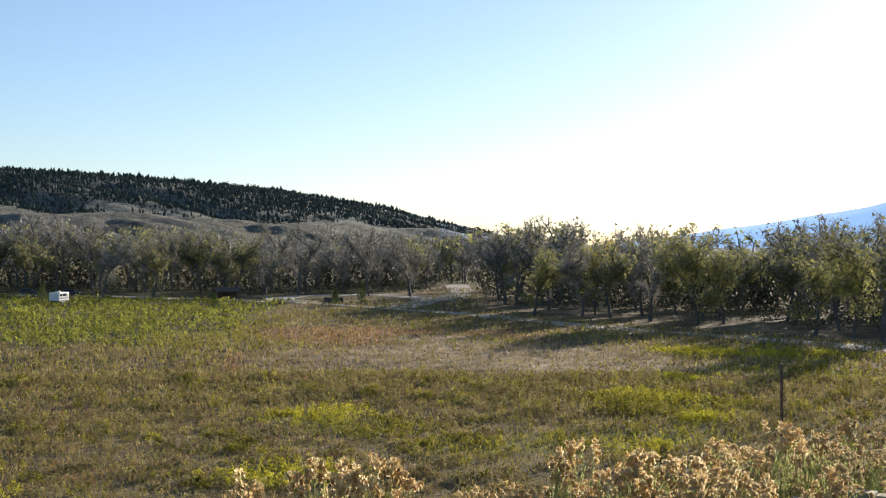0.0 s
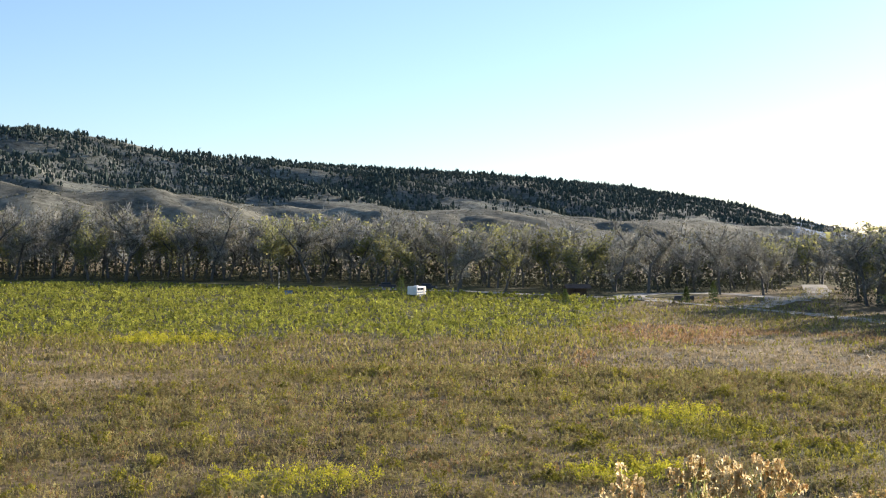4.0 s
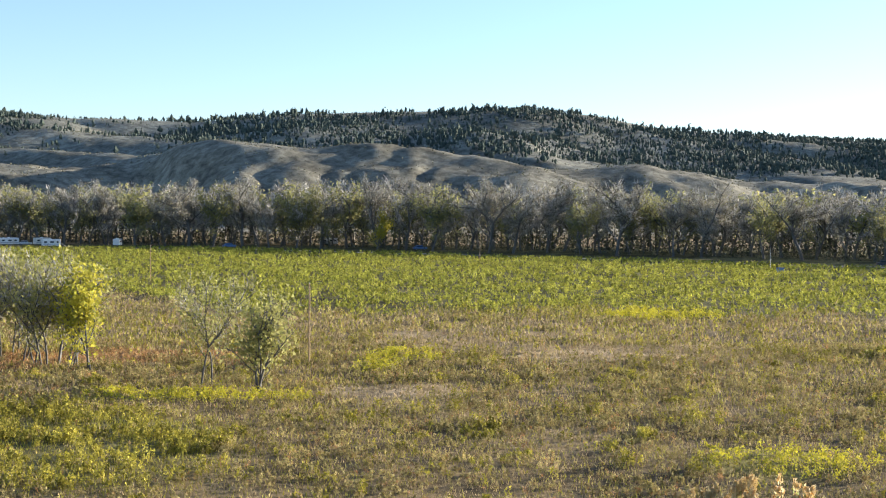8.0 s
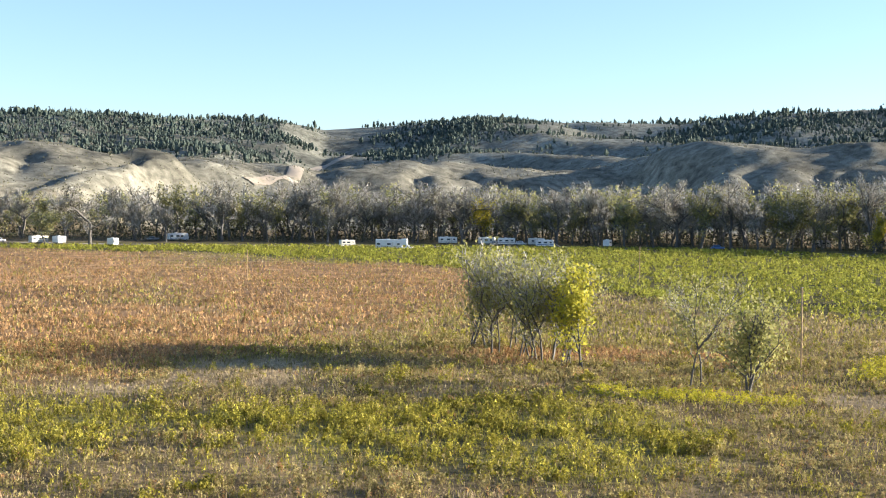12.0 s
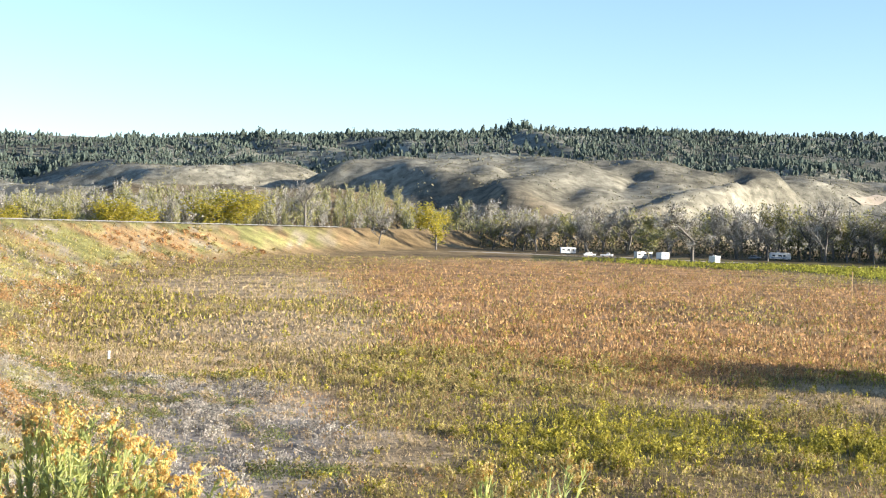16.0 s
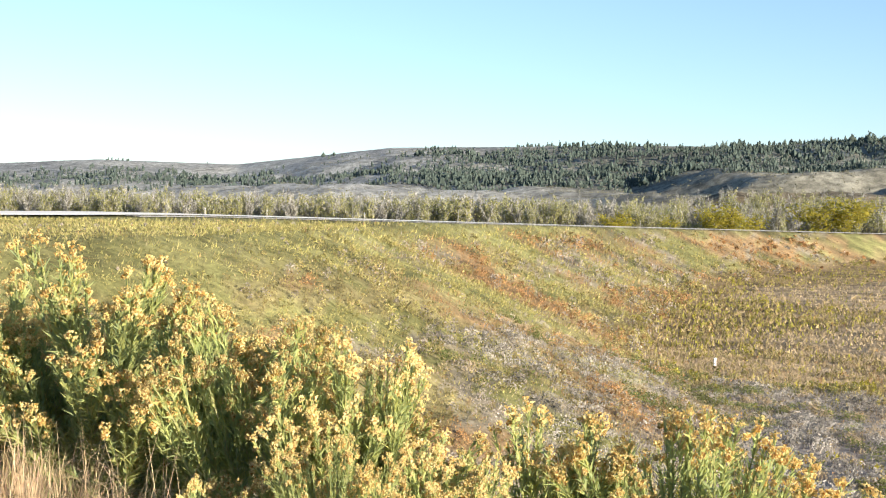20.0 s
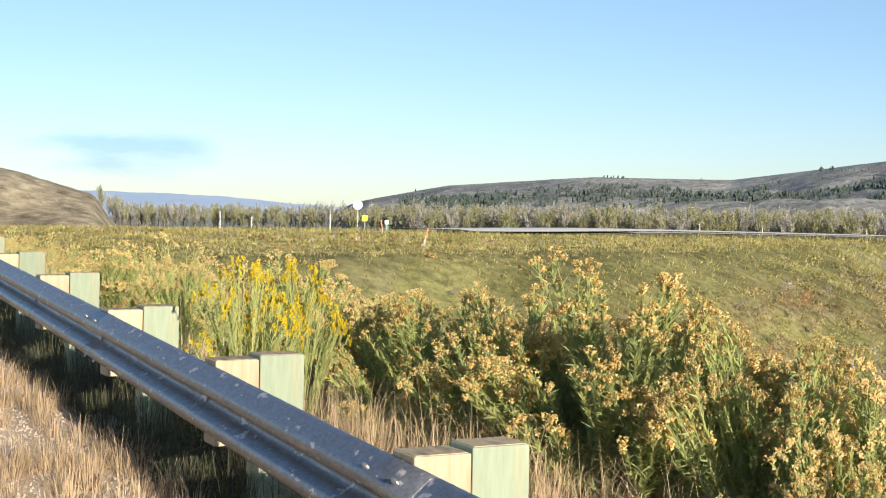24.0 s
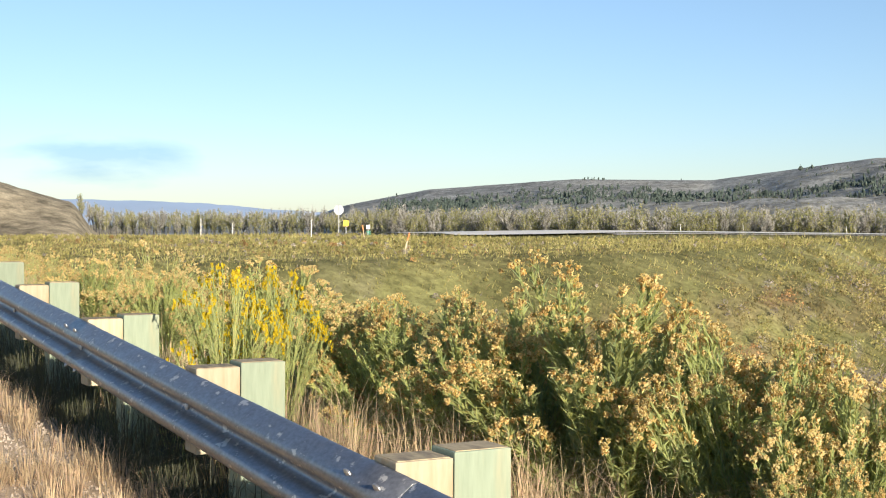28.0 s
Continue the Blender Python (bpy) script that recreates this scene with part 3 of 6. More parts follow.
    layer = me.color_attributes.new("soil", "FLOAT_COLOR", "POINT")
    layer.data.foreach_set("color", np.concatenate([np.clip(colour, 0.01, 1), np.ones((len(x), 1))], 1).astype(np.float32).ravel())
    ob = new("ground", me)
    return tagged(ob, "rolling grassland from a weedy river meadow up to bare hills", "ground", kind="structure")


def strip(name, line, half, material, label, category, lift=0.05, flat=None, cross=7):
    """A road laid on the ground along a line of (x, y) points."""
    line = np.array(line, float)
    t = np.concatenate([[0], np.cumsum(np.hypot(*np.diff(line, axis=0).T))])
    u = np.arange(0, t[-1], 3.0)
    px, py = np.interp(u, t, line[:, 0]), np.interp(u, t, line[:, 1])
    kernel = np.ones(9) / 9
    px, py = [np.convolve(np.pad(v, 4, "edge"), kernel, "valid") for v in (px, py)]
    dx, dy = np.gradient(px), np.gradient(py)
    size = np.hypot(dx, dy)
    ox, oy = -dy / size, dx / size
    w = np.linspace(-1, 1, cross)
    wobble = 1 + 0.12 * ripple(u / 11, u * 0, 61, 3)
    x = px[:, None] + ox[:, None] * w * half * wobble[:, None]
    y = py[:, None] + oy[:, None] * w * half * wobble[:, None]
    z = height(x, y) + lift if flat is None else flat(x, y) + lift
    z = z - 0.4 * lift * (np.abs(w) > 0.98)
    n, m = x.shape
    i, j = np.meshgrid(np.arange(n - 1), np.arange(m - 1), indexing="ij")
    quads = np.stack([i * m + j, (i + 1) * m + j, (i + 1) * m + j + 1, i * m + j + 1], -1).reshape(-1, 4)
    me = mesh_of(name, np.stack([x, y, z], -1), quads, material, True)
    return tagged(new(name, me), label, category, kind="structure")


def polar(yaw, r):
    return (-math.sin(radians(yaw)) * r, math.cos(radians(yaw)) * r)


ground = build_ground()
road_mid = [tuple(STAND + ALONG * s + ASIDE * -4.9) for s in (-170, -60, 0, 30, 52)]
strip("road", road_mid, 3.7, M_ASPHALT, "worn grey asphalt road behind the guardrail", "road", 0.03)
highway_mid = [(x, float(highway_edge(np.array(float(x)))) - 6.5) for x in range(-85, -560, -20)]
strip("road", highway_mid, 5.6, M_PAVED, "pale two-lane highway along the top of the embankment", "road", 0.3)
highway_side = [(x, float(highway_edge(np.array(float(x)))) + 0.1) for x in range(60, -560, -20)]
strip("shoulder", highway_side[8:], 1.1, M_PALE, "pale gravel shoulder of the highway", "shoulder", 0.1)
verge = [tuple(STAND + ALONG * s + ASIDE * 0.3) for s in (-40, -10, 0, 12, 30, 50)]
strip("shoulder", verge, 1.6, M_GRAVEL, "gravelly roadside shoulder in front of the guardrail", "shoulder", 0.045, cross=5)
camp_road = [polar(a, d) for a, d in ((-30, 150), (-18, 176), (-12, 196), (-5, 222), (0, 262), (4, 285), (8, 318), (13, 338), (19, 358), (25, 372), (33, 405), (42, 452), (50, 480), (58, 482), (66, 492), (74, 520), (80, 545))]
strip("road", camp_road, 2.6, M_DIRT, "pale dirt campground road along the edge of the trees", "road", 0.08)
strip("road", [polar(2, 275), polar(1, 300), polar(-0.5, 335), polar(-0.8, 380), polar(-0.5, 430)], 3.5, M_DIRT, "pale dirt track running in under the trees", "road", 0.1)
strip("road", [polar(5, 290), polar(7.3, 330), polar(4, 352), polar(1.2, 335), polar(0, 300)], 4.0, M_DIRT, "pale gravel turning loop in the campground", "road", 0.09)
def sighted(yaw, up):
    """Where a line of sight that rises by up degrees meets the hills."""
    r = np.arange(850.0, 2300.0, 4.0)
    x, y = -np.sin(np.radians(yaw)) * r, np.cos(np.radians(yaw)) * r
    met = height(x, y) > EYE + r * math.tan(radians(up))
    return polar(yaw, float(r[np.argmax(met)]) if met.any() else 1500.0)


TRACK = [sighted(a, u) for a, u in ((63.2, 0.95), (62.2, 1.1), (61.2, 1.3), (60.4, 1.6), (59.7, 1.85), (59.1, 2.1), (58.7, 2.3))]
strip("road", TRACK, 6, M_DIRT, "pale dirt track climbing over the bare hills", "road", 0.8)


# ---- guardrail ----
def on_road(s, q, z=0.0):
    """A point by its way along the rail, towards the meadow, and its height over the road."""
    p = STAND + ALONG * s + ASIDE * q
    return Vector((p[0], p[1], float(road_level(np.array(float(s)))) + z))


def build_guardrail():
    rail = thing("guardrail", "weathered galvanised guardrail on green timber posts beside the road", "guardrail")
    top = 0.795
    # profile of the beam: depth towards the road, height under the top
    curve = [(0.0, 0.0), (0.018, 0.004), (0.040, 0.022), (0.074, 0.052), (0.083, 0.078), (0.074, 0.104), (0.030, 0.128), (0.010, 0.142), (0.006, 0.156),
             (0.010, 0.170), (0.030, 0.184), (0.074, 0.208), (0.083, 0.234), (0.074, 0.260), (0.040, 0.290), (0.018, 0.308), (0.0, 0.312)]
    post_at = [3.61 + 1.905 * k for k in range(-10, 13)]
    span = 3.81
    first = post_at[0]
    for k in range(11):
        s0, s1 = first + span * k - 0.16, first + span * (k + 1) + 0.16
        proud = 0.004 * (k % 2)
        bm = bmesh.new()
        rows_ = []
        for s in np.linspace(s0, s1, 14):
            dent = 0.006 * math.sin(s * 2.7) + 0.004 * math.sin(s * 7.1)
            ring = []
            for inner in (0, 1):
                for d, h in (curve if not inner else curve[::-1]):
                    q = 1.755 - proud - d * (1 + 0.3 * dent / 0.01 * 0.1) + 0.003 * inner
                    ring.append(bm.verts.new(on_road(s, q + dent * 0.3, top - 0.036 - 0.93 * h)))
            rows_.append(ring)
        for a, b in zip(rows_, rows_[1:]):
            for i in range(len(a)):
                j = (i + 1) % len(a)
                bm.faces.new((a[i], a[j], b[j], b[i])).smooth = True
        bm.faces.new(rows_[0][::-1])
        bm.faces.new(rows_[-1])
        bmesh.ops.recalc_face_normals(bm, faces=bm.faces)
        part("beam", bm, M_RAIL, rail)
    turn = Matrix.Rotation(radians(RAIL_YAW), 4, "Z")
    local = random.Random(5)
    post_mesh = bpy.data.meshes.new("post")
    bm = boxed(0, 0.2, 0.0, 0.152, -1.1, 0.0, bevel=0.006)
    bm.to_mesh(post_mesh)
    post_mesh.materials.append(M_GREENPOST)
    block_mesh = bpy.data.meshes.new("block")
    bm = boxed(-0.196, -0.004, 0.0, 0.152, -0.36, 0.0, bevel=0.005)
    bm.to_mesh(block_mesh)
    block_mesh.materials.append(M_BLOCK)
    cap_mesh, block_cap_mesh = bpy.data.meshes.new("end_grain"), bpy.data.meshes.new("end_grain")
    for me, x0, x1 in ((cap_mesh, 0.008, 0.192), (block_cap_mesh, -0.189, -0.011)):
        bm = boxed(x0, x1, 0.008, 0.144, -0.01, 0.0025, bevel=0.002)
        bm.to_mesh(me)
        bm.free()
        me.materials.append(M_ENDGRAIN)
    bolt_bm = bmesh.new()
    bmesh.ops.create_uvsphere(bolt_bm, u_segments=10, v_segments=6, radius=0.021)
    for v in bolt_bm.verts:
        v.co.y *= 0.4
    bolt_mesh = bpy.data.meshes.new("bolt")
    bolt_bm.to_mesh(bolt_mesh)
    bolt_mesh.materials.append(M_BOLT)
    for n, s in enumerate(post_at):
        base = Matrix.Translation(on_road(s, 1.955, top - 0.015 + local.uniform(-0.006, 0.006))) @ turn @ Matrix.Rotation(radians(local.uniform(-1, 1)), 4, "Z")
        post = part("post", post_mesh, None, rail)
        post.matrix_basis = base @ Matrix.Translation((0, 0, 0.012))
        part("end_grain", cap_mesh, None, post, "weathered brown end grain")
        block = part("block", block_mesh, None, rail, "pale timber spacer block")
        part("end_grain", block_cap_mesh, None, block, "weathered brown end grain")
        block.matrix_basis = base @ Matrix.Translation((0, 0, -0.004)) @ Matrix.Rotation(radians(local.uniform(-1.2, 1.2)), 4, "Z")
        spots = [(0.076, 0.156)]
        if (n + 0) % 2 == 0:
            spots += [(-0.03, 0.045), (0.18, 0.045), (-0.03, 0.265), (0.18, 0.265)]
        for along, drop in spots:
            d = 0.006 if drop > 0.1 and drop < 0.2 else 0.062
            bolt = part("bolt", bolt_mesh, None, rail)
            bolt.matrix_basis = Matrix.Translation(on_road(s + along, 1.748 - d, top - 0.036 - 0.93 * drop)) @ turn @ Matrix.Rotation(radians(90 if d < 0.05 else 55 if drop < 0.1 else 125), 4, "Y") @ Matrix.Rotation(radians(90), 4, "X")
    return rail


build_guardrail()


# ---- trees ----
def limbs(seed, tall, spread_, forks=3, stem=0.25, lean=0.0, low=0.25):
    """Branch segments of a tree: starts, ends, radii; and the places and ways of its fine twigs."""
    local = random.Random(seed)
    out, tips = [], []

    def grow(p, way, length, radius, level):
        steps = 4 if level < 2 else 2
        for k in range(steps):
            way = (way + Vector((local.uniform(-1, 1), local.uniform(-1, 1), local.uniform(-0.5, 0.6))) * (0.13 + 0.09 * level)).normalized()
            q = p + way * (length / steps)
            out.append((p, q, radius * (1 - 0.3 * k / steps), radius * (1 - 0.3 * (k + 1) / steps)))
            if level >= 1:
                tips.append((q, way))
                if level >= 2:
                    tips.append(((p + q) / 2, way))
            if level < forks and (level > 0 or k > 0) and k < steps - 1 and local.random() < 0.85:
                side = Vector((local.uniform(-1, 1), local.uniform(-1, 1), local.uniform(-0.15, 0.6))).normalized()
                grow(q, (way * 0.45 + side * spread_).normalized(), length * local.uniform(0.4, 0.62), radius * 0.42, level + (2 if level == 0 else 1))
            p = q
        if level < forks:
            for _ in range(2 if level else local.choice((2, 3))):
                side = Vector((local.uniform(-1, 1), local.uniform(-1, 1), local.uniform(0.0, 0.7))).normalized()
                grow(p, (way * 0.75 + side * spread_).normalized(), length * local.uniform(0.6, 0.85), radius * 0.64, level + 1)

    grow(Vector((0, 0, -0.3)), Vector((lean, 0, 1)).normalized(), tall * low + 0.3, stem, 0)
    k = tall / max(q.z for _, q, _, _ in out)
    return [(p * k, q * k, a, b) for p, q, a, b in out], [(p * k, w) for p, w in tips]


def wood(name, segments, material, sides=4, least=0.02, skip=0.0):
    verts, faces = [], []
    ring = [(math.cos(2 * math.pi * i / sides), math.sin(2 * math.pi * i / sides)) for i in range(sides)]
    for p, q, a, b in segments:
        if a < skip:
            continue
        way = (q - p).normalized()
        u = way.orthogonal().normalized()
        v = way.cross(u)
        n = len(verts)
        for c, r in ((p, max(a, least)), (q, max(b, least))):
            verts += [tuple(c + (u * x + v * y) * r) for x, y in ring]
        faces += [(n + i, n + (i + 1) % sides, n + sides + (i + 1) % sides, n + sides + i) for i in range(sides)]
    return mesh_of(name, verts, faces, material, True)


def sprigs(name, tips, count, material, reach, size, seed, slim=1.0, rise=0.2):
    """Small loose leaves, or twigs when slim, round the tips."""
    gen = np.random.default_rng(seed)
    pick = gen.integers(0, len(tips), count)
    base, way = np.array([p for p, _ in tips])[pick], np.array([w for _, w in tips])[pick]
    at = base + gen.normal(0, reach, (count, 3)) * (0.35 if slim < 0.4 else 1) + np.array((0, 0, rise * reach))
    d = gen.normal(0, 0.75 if slim < 0.4 else 1, (count, 3)) + way * (0.8 if slim < 0.4 else 0.2) + np.array((0, 0, 0.7 if slim < 0.4 else 0.0))
    d /= np.linalg.norm(d, axis=1, keepdims=True)
    e = np.cross(d, gen.normal(0, 1, (count, 3)))
    e /= np.linalg.norm(e, axis=1, keepdims=True)
    long = size * gen.uniform(0.6, 1.4, (count, 1))
    tri = np.stack([at - e * long * 0.5 * slim, at + e * long * 0.5 * slim, at + d * long], 1)
    return triangles(name, tri, material)


def tree_kind(name, label, seed, tall, spread_, stem, twigs, leaves, leaf_material, reach, leaf_size, forks=3, low=0.25, twig_size=1.1, stems=1, group="", slim=None, straddle=0.6, least=None, rough=False):
    """One tree at the origin: trunk with limbs, bare twigs, leaves."""
    root = thing(name, label, "tree", group)
    segments, tips = [], []
    local = random.Random(seed)
    for k in range(stems):
        seg, tip = limbs(seed + 31 * k, tall * (1 if k == 0 else local.uniform(0.7, 1.0)), spread_, forks, stem, local.uniform(-0.09, 0.09) if stems > 1 else local.uniform(-0.1, 0.1), low)
        off = Vector((local.uniform(-1, 1), local.uniform(-1, 1), 0)) * (0 if k == 0 else straddle)
        segments += [(p + off, q + off, a, b) for p, q, a, b in seg]
        tips += [(p + off, w) for p, w in tip]
    part("trunk", wood("trunk", segments, M_BARK, sides=3 if rough else 4, least=least or (0.026 if tall > 12 else 0.012), skip=0.09 if rough else 0.0), None, root)
    if twigs:
        ob = part("twig_spray", sprigs("twig_spray", tips, twigs, M_TWIG, reach, twig_size, seed + 1, slim or (0.075 if tall > 12 else 0.035)), None, root)
        ob["kind"] = "stuff"
    if leaves:
        ob = part("crown", sprigs("crown", tips, leaves, leaf_material, reach * 1.1, leaf_size, seed + 2, 0.9), None, root)
        ob["kind"] = "stuff"
    return root


BARE = "grey cottonwood, nearly bare, with fine twigs in the river wood"
OLIVE = "large cottonwood with thin olive-green leaves in the river wood"
YELLOW = "cottonwood turning yellow at the edge of the wood"
KINDS = {
    "bare": [tree_kind("cottonwood_tree", BARE, 100 + k, 22, 0.85, 0.5, 1900, 900, M_LEAF_DULL, 0.8, 0.5, low=0.24, twig_size=1.5, group="river wood") for k in range(5)],
    "olive": [tree_kind("cottonwood_tree", OLIVE, 200 + k, 21, 0.8, 0.48, 700, 1700, M_LEAF_OLIVE, 0.8, 0.6, low=0.22, twig_size=1.4, group="river wood") for k in range(4)],
    "pale": [tree_kind("cottonwood_tree", "cottonwood with thin pale yellow-green leaves at the edge of the wood", 340 + k, 17, 0.6, 0.3, 500, 2600, M_LEAF_PALE, 0.8, 0.45, low=0.18, group="river wood") for k in range(2)],
    "yellow": [tree_kind("cottonwood_tree", YELLOW, 300 + k, 16, 0.75, 0.3, 250, 2600, M_LEAF_YELLOW, 0.75, 0.5, low=0.16, group="river wood") for k in range(3)],
}
DEEP = {
    "bare": [tree_kind("cottonwood_tree", BARE, 150 + k, 22, 0.85, 0.5, 560, 330, M_LEAF_DULL, 0.85, 0.75, low=0.24, twig_size=2.1, slim=0.1, rough=True) for k in range(4)],
    "olive": [tree_kind("cottonwood_tree", OLIVE, 250 + k, 21, 0.8, 0.48, 250, 520, M_LEAF_OLIVE, 0.8, 0.95, low=0.22, twig_size=2.0, slim=0.1, rough=True) for k in range(2)],
}
FIRST_USE = set()


def plant(root, x, y, size=1.0, turn=0.0, z=None, wide=1.0, sink=0.1):
    """Stands a tree on the ground: the model itself the first time, copies after that."""
    z = float(height(np.array(x), np.array(y))) - sink if z is None else z
    m = Matrix.Translation((x, y, z)) @ Matrix.Rotation(turn, 4, "Z")
    if root.name in FIRST_USE:
        root = copy_thing(root, m)
    else:
        FIRST_USE.add(root.name)
        root.matrix_basis = m
    root.scale = (size * wide, size * wide, size)
    return root


def leafage(gen, x, y, z, tall, wide, per, size, low=0.2, rise=0.35):
    """Loose leaves in a column for each plant."""
    n = len(x)
    i = np.repeat(np.arange(n), per)
    m = len(i)
    a, k = gen.uniform(0, 6.283, m), gen.uniform(low, 1, m)
    rad = wide[i] * 0.5 * np.sqrt(gen.uniform(0, 1, m)) * (1.15 - 0.75 * k)
    at = np.stack([x[i] + np.cos(a) * rad, y[i] + np.sin(a) * rad, z[i] + tall[i] * k], -1)
    d = gen.normal(0, 1, (m, 3)) + np.array((0, 0, rise))
    d /= np.linalg.norm(d, axis=1, keepdims=True)
    e = np.cross(d, gen.normal(0, 1, (m, 3)))
    e /= np.linalg.norm(e, axis=1, keepdims=True)
    s = (size[i] * gen.uniform(0.6, 1.3, m))[:, None]
    return np.stack([at - e * s * 0.4, at + e * s * 0.4, at + d * s], 1)


class Thicket:
    """Many far trees joined into one mesh a material, from the models' own shapes."""

    def __init__(self):
        self.verts, self.faces, self.count = {}, {}, {}

    def add(self, root, x, y, size, turn, wide):
        z = float(height(np.array(x), np.array(y))) - 0.1
        c, s = math.cos(turn) * size * wide, math.sin(turn) * size * wide
        for ob in root.children:
            me = ob.data
            co = np.empty(len(me.vertices) * 3, np.float32)
            me.vertices.foreach_get("co", co)
            co = co.reshape(-1, 3)
            idx = np.empty(len(me.loops), np.int32)
            me.loops.foreach_get("vertex_index", idx)
            k = len(me.loops) // len(me.polygons)
            key = (ob.name.split(".")[0], me.materials[0].name, k)
            n = self.count.get(key, 0)
            moved = np.stack([co[:, 0] * c - co[:, 1] * s + x, co[:, 0] * s + co[:, 1] * c + y, co[:, 2] * size + z], -1)
            self.verts.setdefault(key, []).append(moved)
            self.faces.setdefault(key, []).append(idx.reshape(-1, k) + n)
            self.count[key] = n + len(co)

    def build(self, name, label):
        root = tagged(new(name), label, "woods", kind="stuff")
        for key in self.verts:
            me = mesh_of(key[0], np.concatenate(self.verts[key]), np.concatenate(self.faces[key]), bpy.data.materials[key[1]])
            part(key[0], me, None, root)["kind"] = "stuff"


EDGE = np.array([(-32, 175), (-20, 205), (-12, 232), (-5, 262), (-1.8, 300), (-1.6, 420), (0.4, 430), (0.8, 345), (8, 345), (16, 378), (25, 415), (35, 450), (45, 500), (55, 530), (62, 520), (70, 545), (79, 600)])


def river_wood():
    local = random.Random(12)
    deep = Thicket()
    for row in range(8):
        yaw = -31.0 + local.uniform(0, 1)
        while yaw < 79:
            d = float(np.interp(yaw, EDGE[:, 0], EDGE[:, 1])) + row * 14 + local.uniform(-6, 6)
            step = math.degrees(local.uniform(7, 11) / d)
            if row == 0 and local.random() < 0.35 or yaw > 64 and local.random() < 0.35 or row > 5 and local.random() < 0.3:
                yaw += step
                continue
            x, y = polar(yaw, d)
            chance = local.random()
            kind = "bare" if chance < 0.66 else "olive" if chance < 0.97 or row > 1 else "yellow"
            if yaw < -2 and row == 0:
                kind = local.choice(("olive", "bare", "bare"))
            tall = local.choice((local.uniform(0.65, 0.9), local.uniform(0.8, 1.15), local.uniform(0.9, 1.15))) * float(np.interp(yaw, (-30, -2, 10, 25, 40, 62, 70, 79), (0.6, 0.62, 0.78, 0.9, 1.0, 1.0, 0.85, 0.75)))
            spec = (local.choice((KINDS if row < 2 else DEEP)[kind]), x, y, tall * (1.2 if kind == "yellow" else 1), local.uniform(0, 6.28), local.uniform(0.9, 1.25))
            if row > 1 and yaw < 1:
                spec = (spec[0], x, y, spec[3] * 1.22, spec[4], spec[5] * 1.15)
            if row < 2:
                plant(spec[0], spec[1], spec[2], spec[3], spec[4], wide=spec[5])
            else:
                deep.add(*spec)
            yaw += step
    # the far wood beyond the highway
    yaw = 79.0
    while yaw < 139.3:
        for row in range(5):
            d = float(np.interp(yaw, (79, 90, 105, 118, 126, 131, 141), (680, 640, 620, 640, 720, 900, 1100))) + row * 22 + local.uniform(-9, 9)
            a = yaw + local.uniform(-0.3, 0.3)
            x, y = polar(a, d)
            kind = local.choice(("bare", "olive", "olive", "olive"))
            tall = local.uniform(0.75, 1.05) * float(np.interp(a, (79, 95, 141), (0.82, 0.98, 0.98)))
            deep.add(local.choice(DEEP[kind]), x, y, tall, local.uniform(0, 6.28), local.uniform(0.45, 0.7))
        yaw += 0.36
    # undergrowth whose dark colour paints the shade at the foot of the wood
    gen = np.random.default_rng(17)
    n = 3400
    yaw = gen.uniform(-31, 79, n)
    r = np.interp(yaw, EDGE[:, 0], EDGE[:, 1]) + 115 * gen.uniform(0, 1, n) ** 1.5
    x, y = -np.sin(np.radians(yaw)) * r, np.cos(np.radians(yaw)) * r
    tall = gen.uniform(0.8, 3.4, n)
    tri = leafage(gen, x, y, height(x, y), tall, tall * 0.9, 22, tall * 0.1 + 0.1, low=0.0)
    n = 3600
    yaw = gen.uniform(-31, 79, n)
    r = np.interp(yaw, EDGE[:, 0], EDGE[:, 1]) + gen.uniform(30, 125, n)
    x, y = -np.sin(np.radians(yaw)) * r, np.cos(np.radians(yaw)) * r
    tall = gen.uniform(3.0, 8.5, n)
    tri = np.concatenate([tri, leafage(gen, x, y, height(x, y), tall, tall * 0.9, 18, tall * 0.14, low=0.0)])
    tagged(new("undergrowth", triangles("undergrowth", tri, M_UNDER_SHADE)), "tangled undergrowth beneath the river trees, tree shade in its dark colour", "undergrowth", kind="stuff")
    for models in DEEP.values():
        for root in models:
            for ob in list(root.children):
                bpy.data.objects.remove(ob)
            bpy.data.objects.remove(root)
    deep.build("deep_wood", "mass of grey leafless trees filling the river bottom")


river_wood()


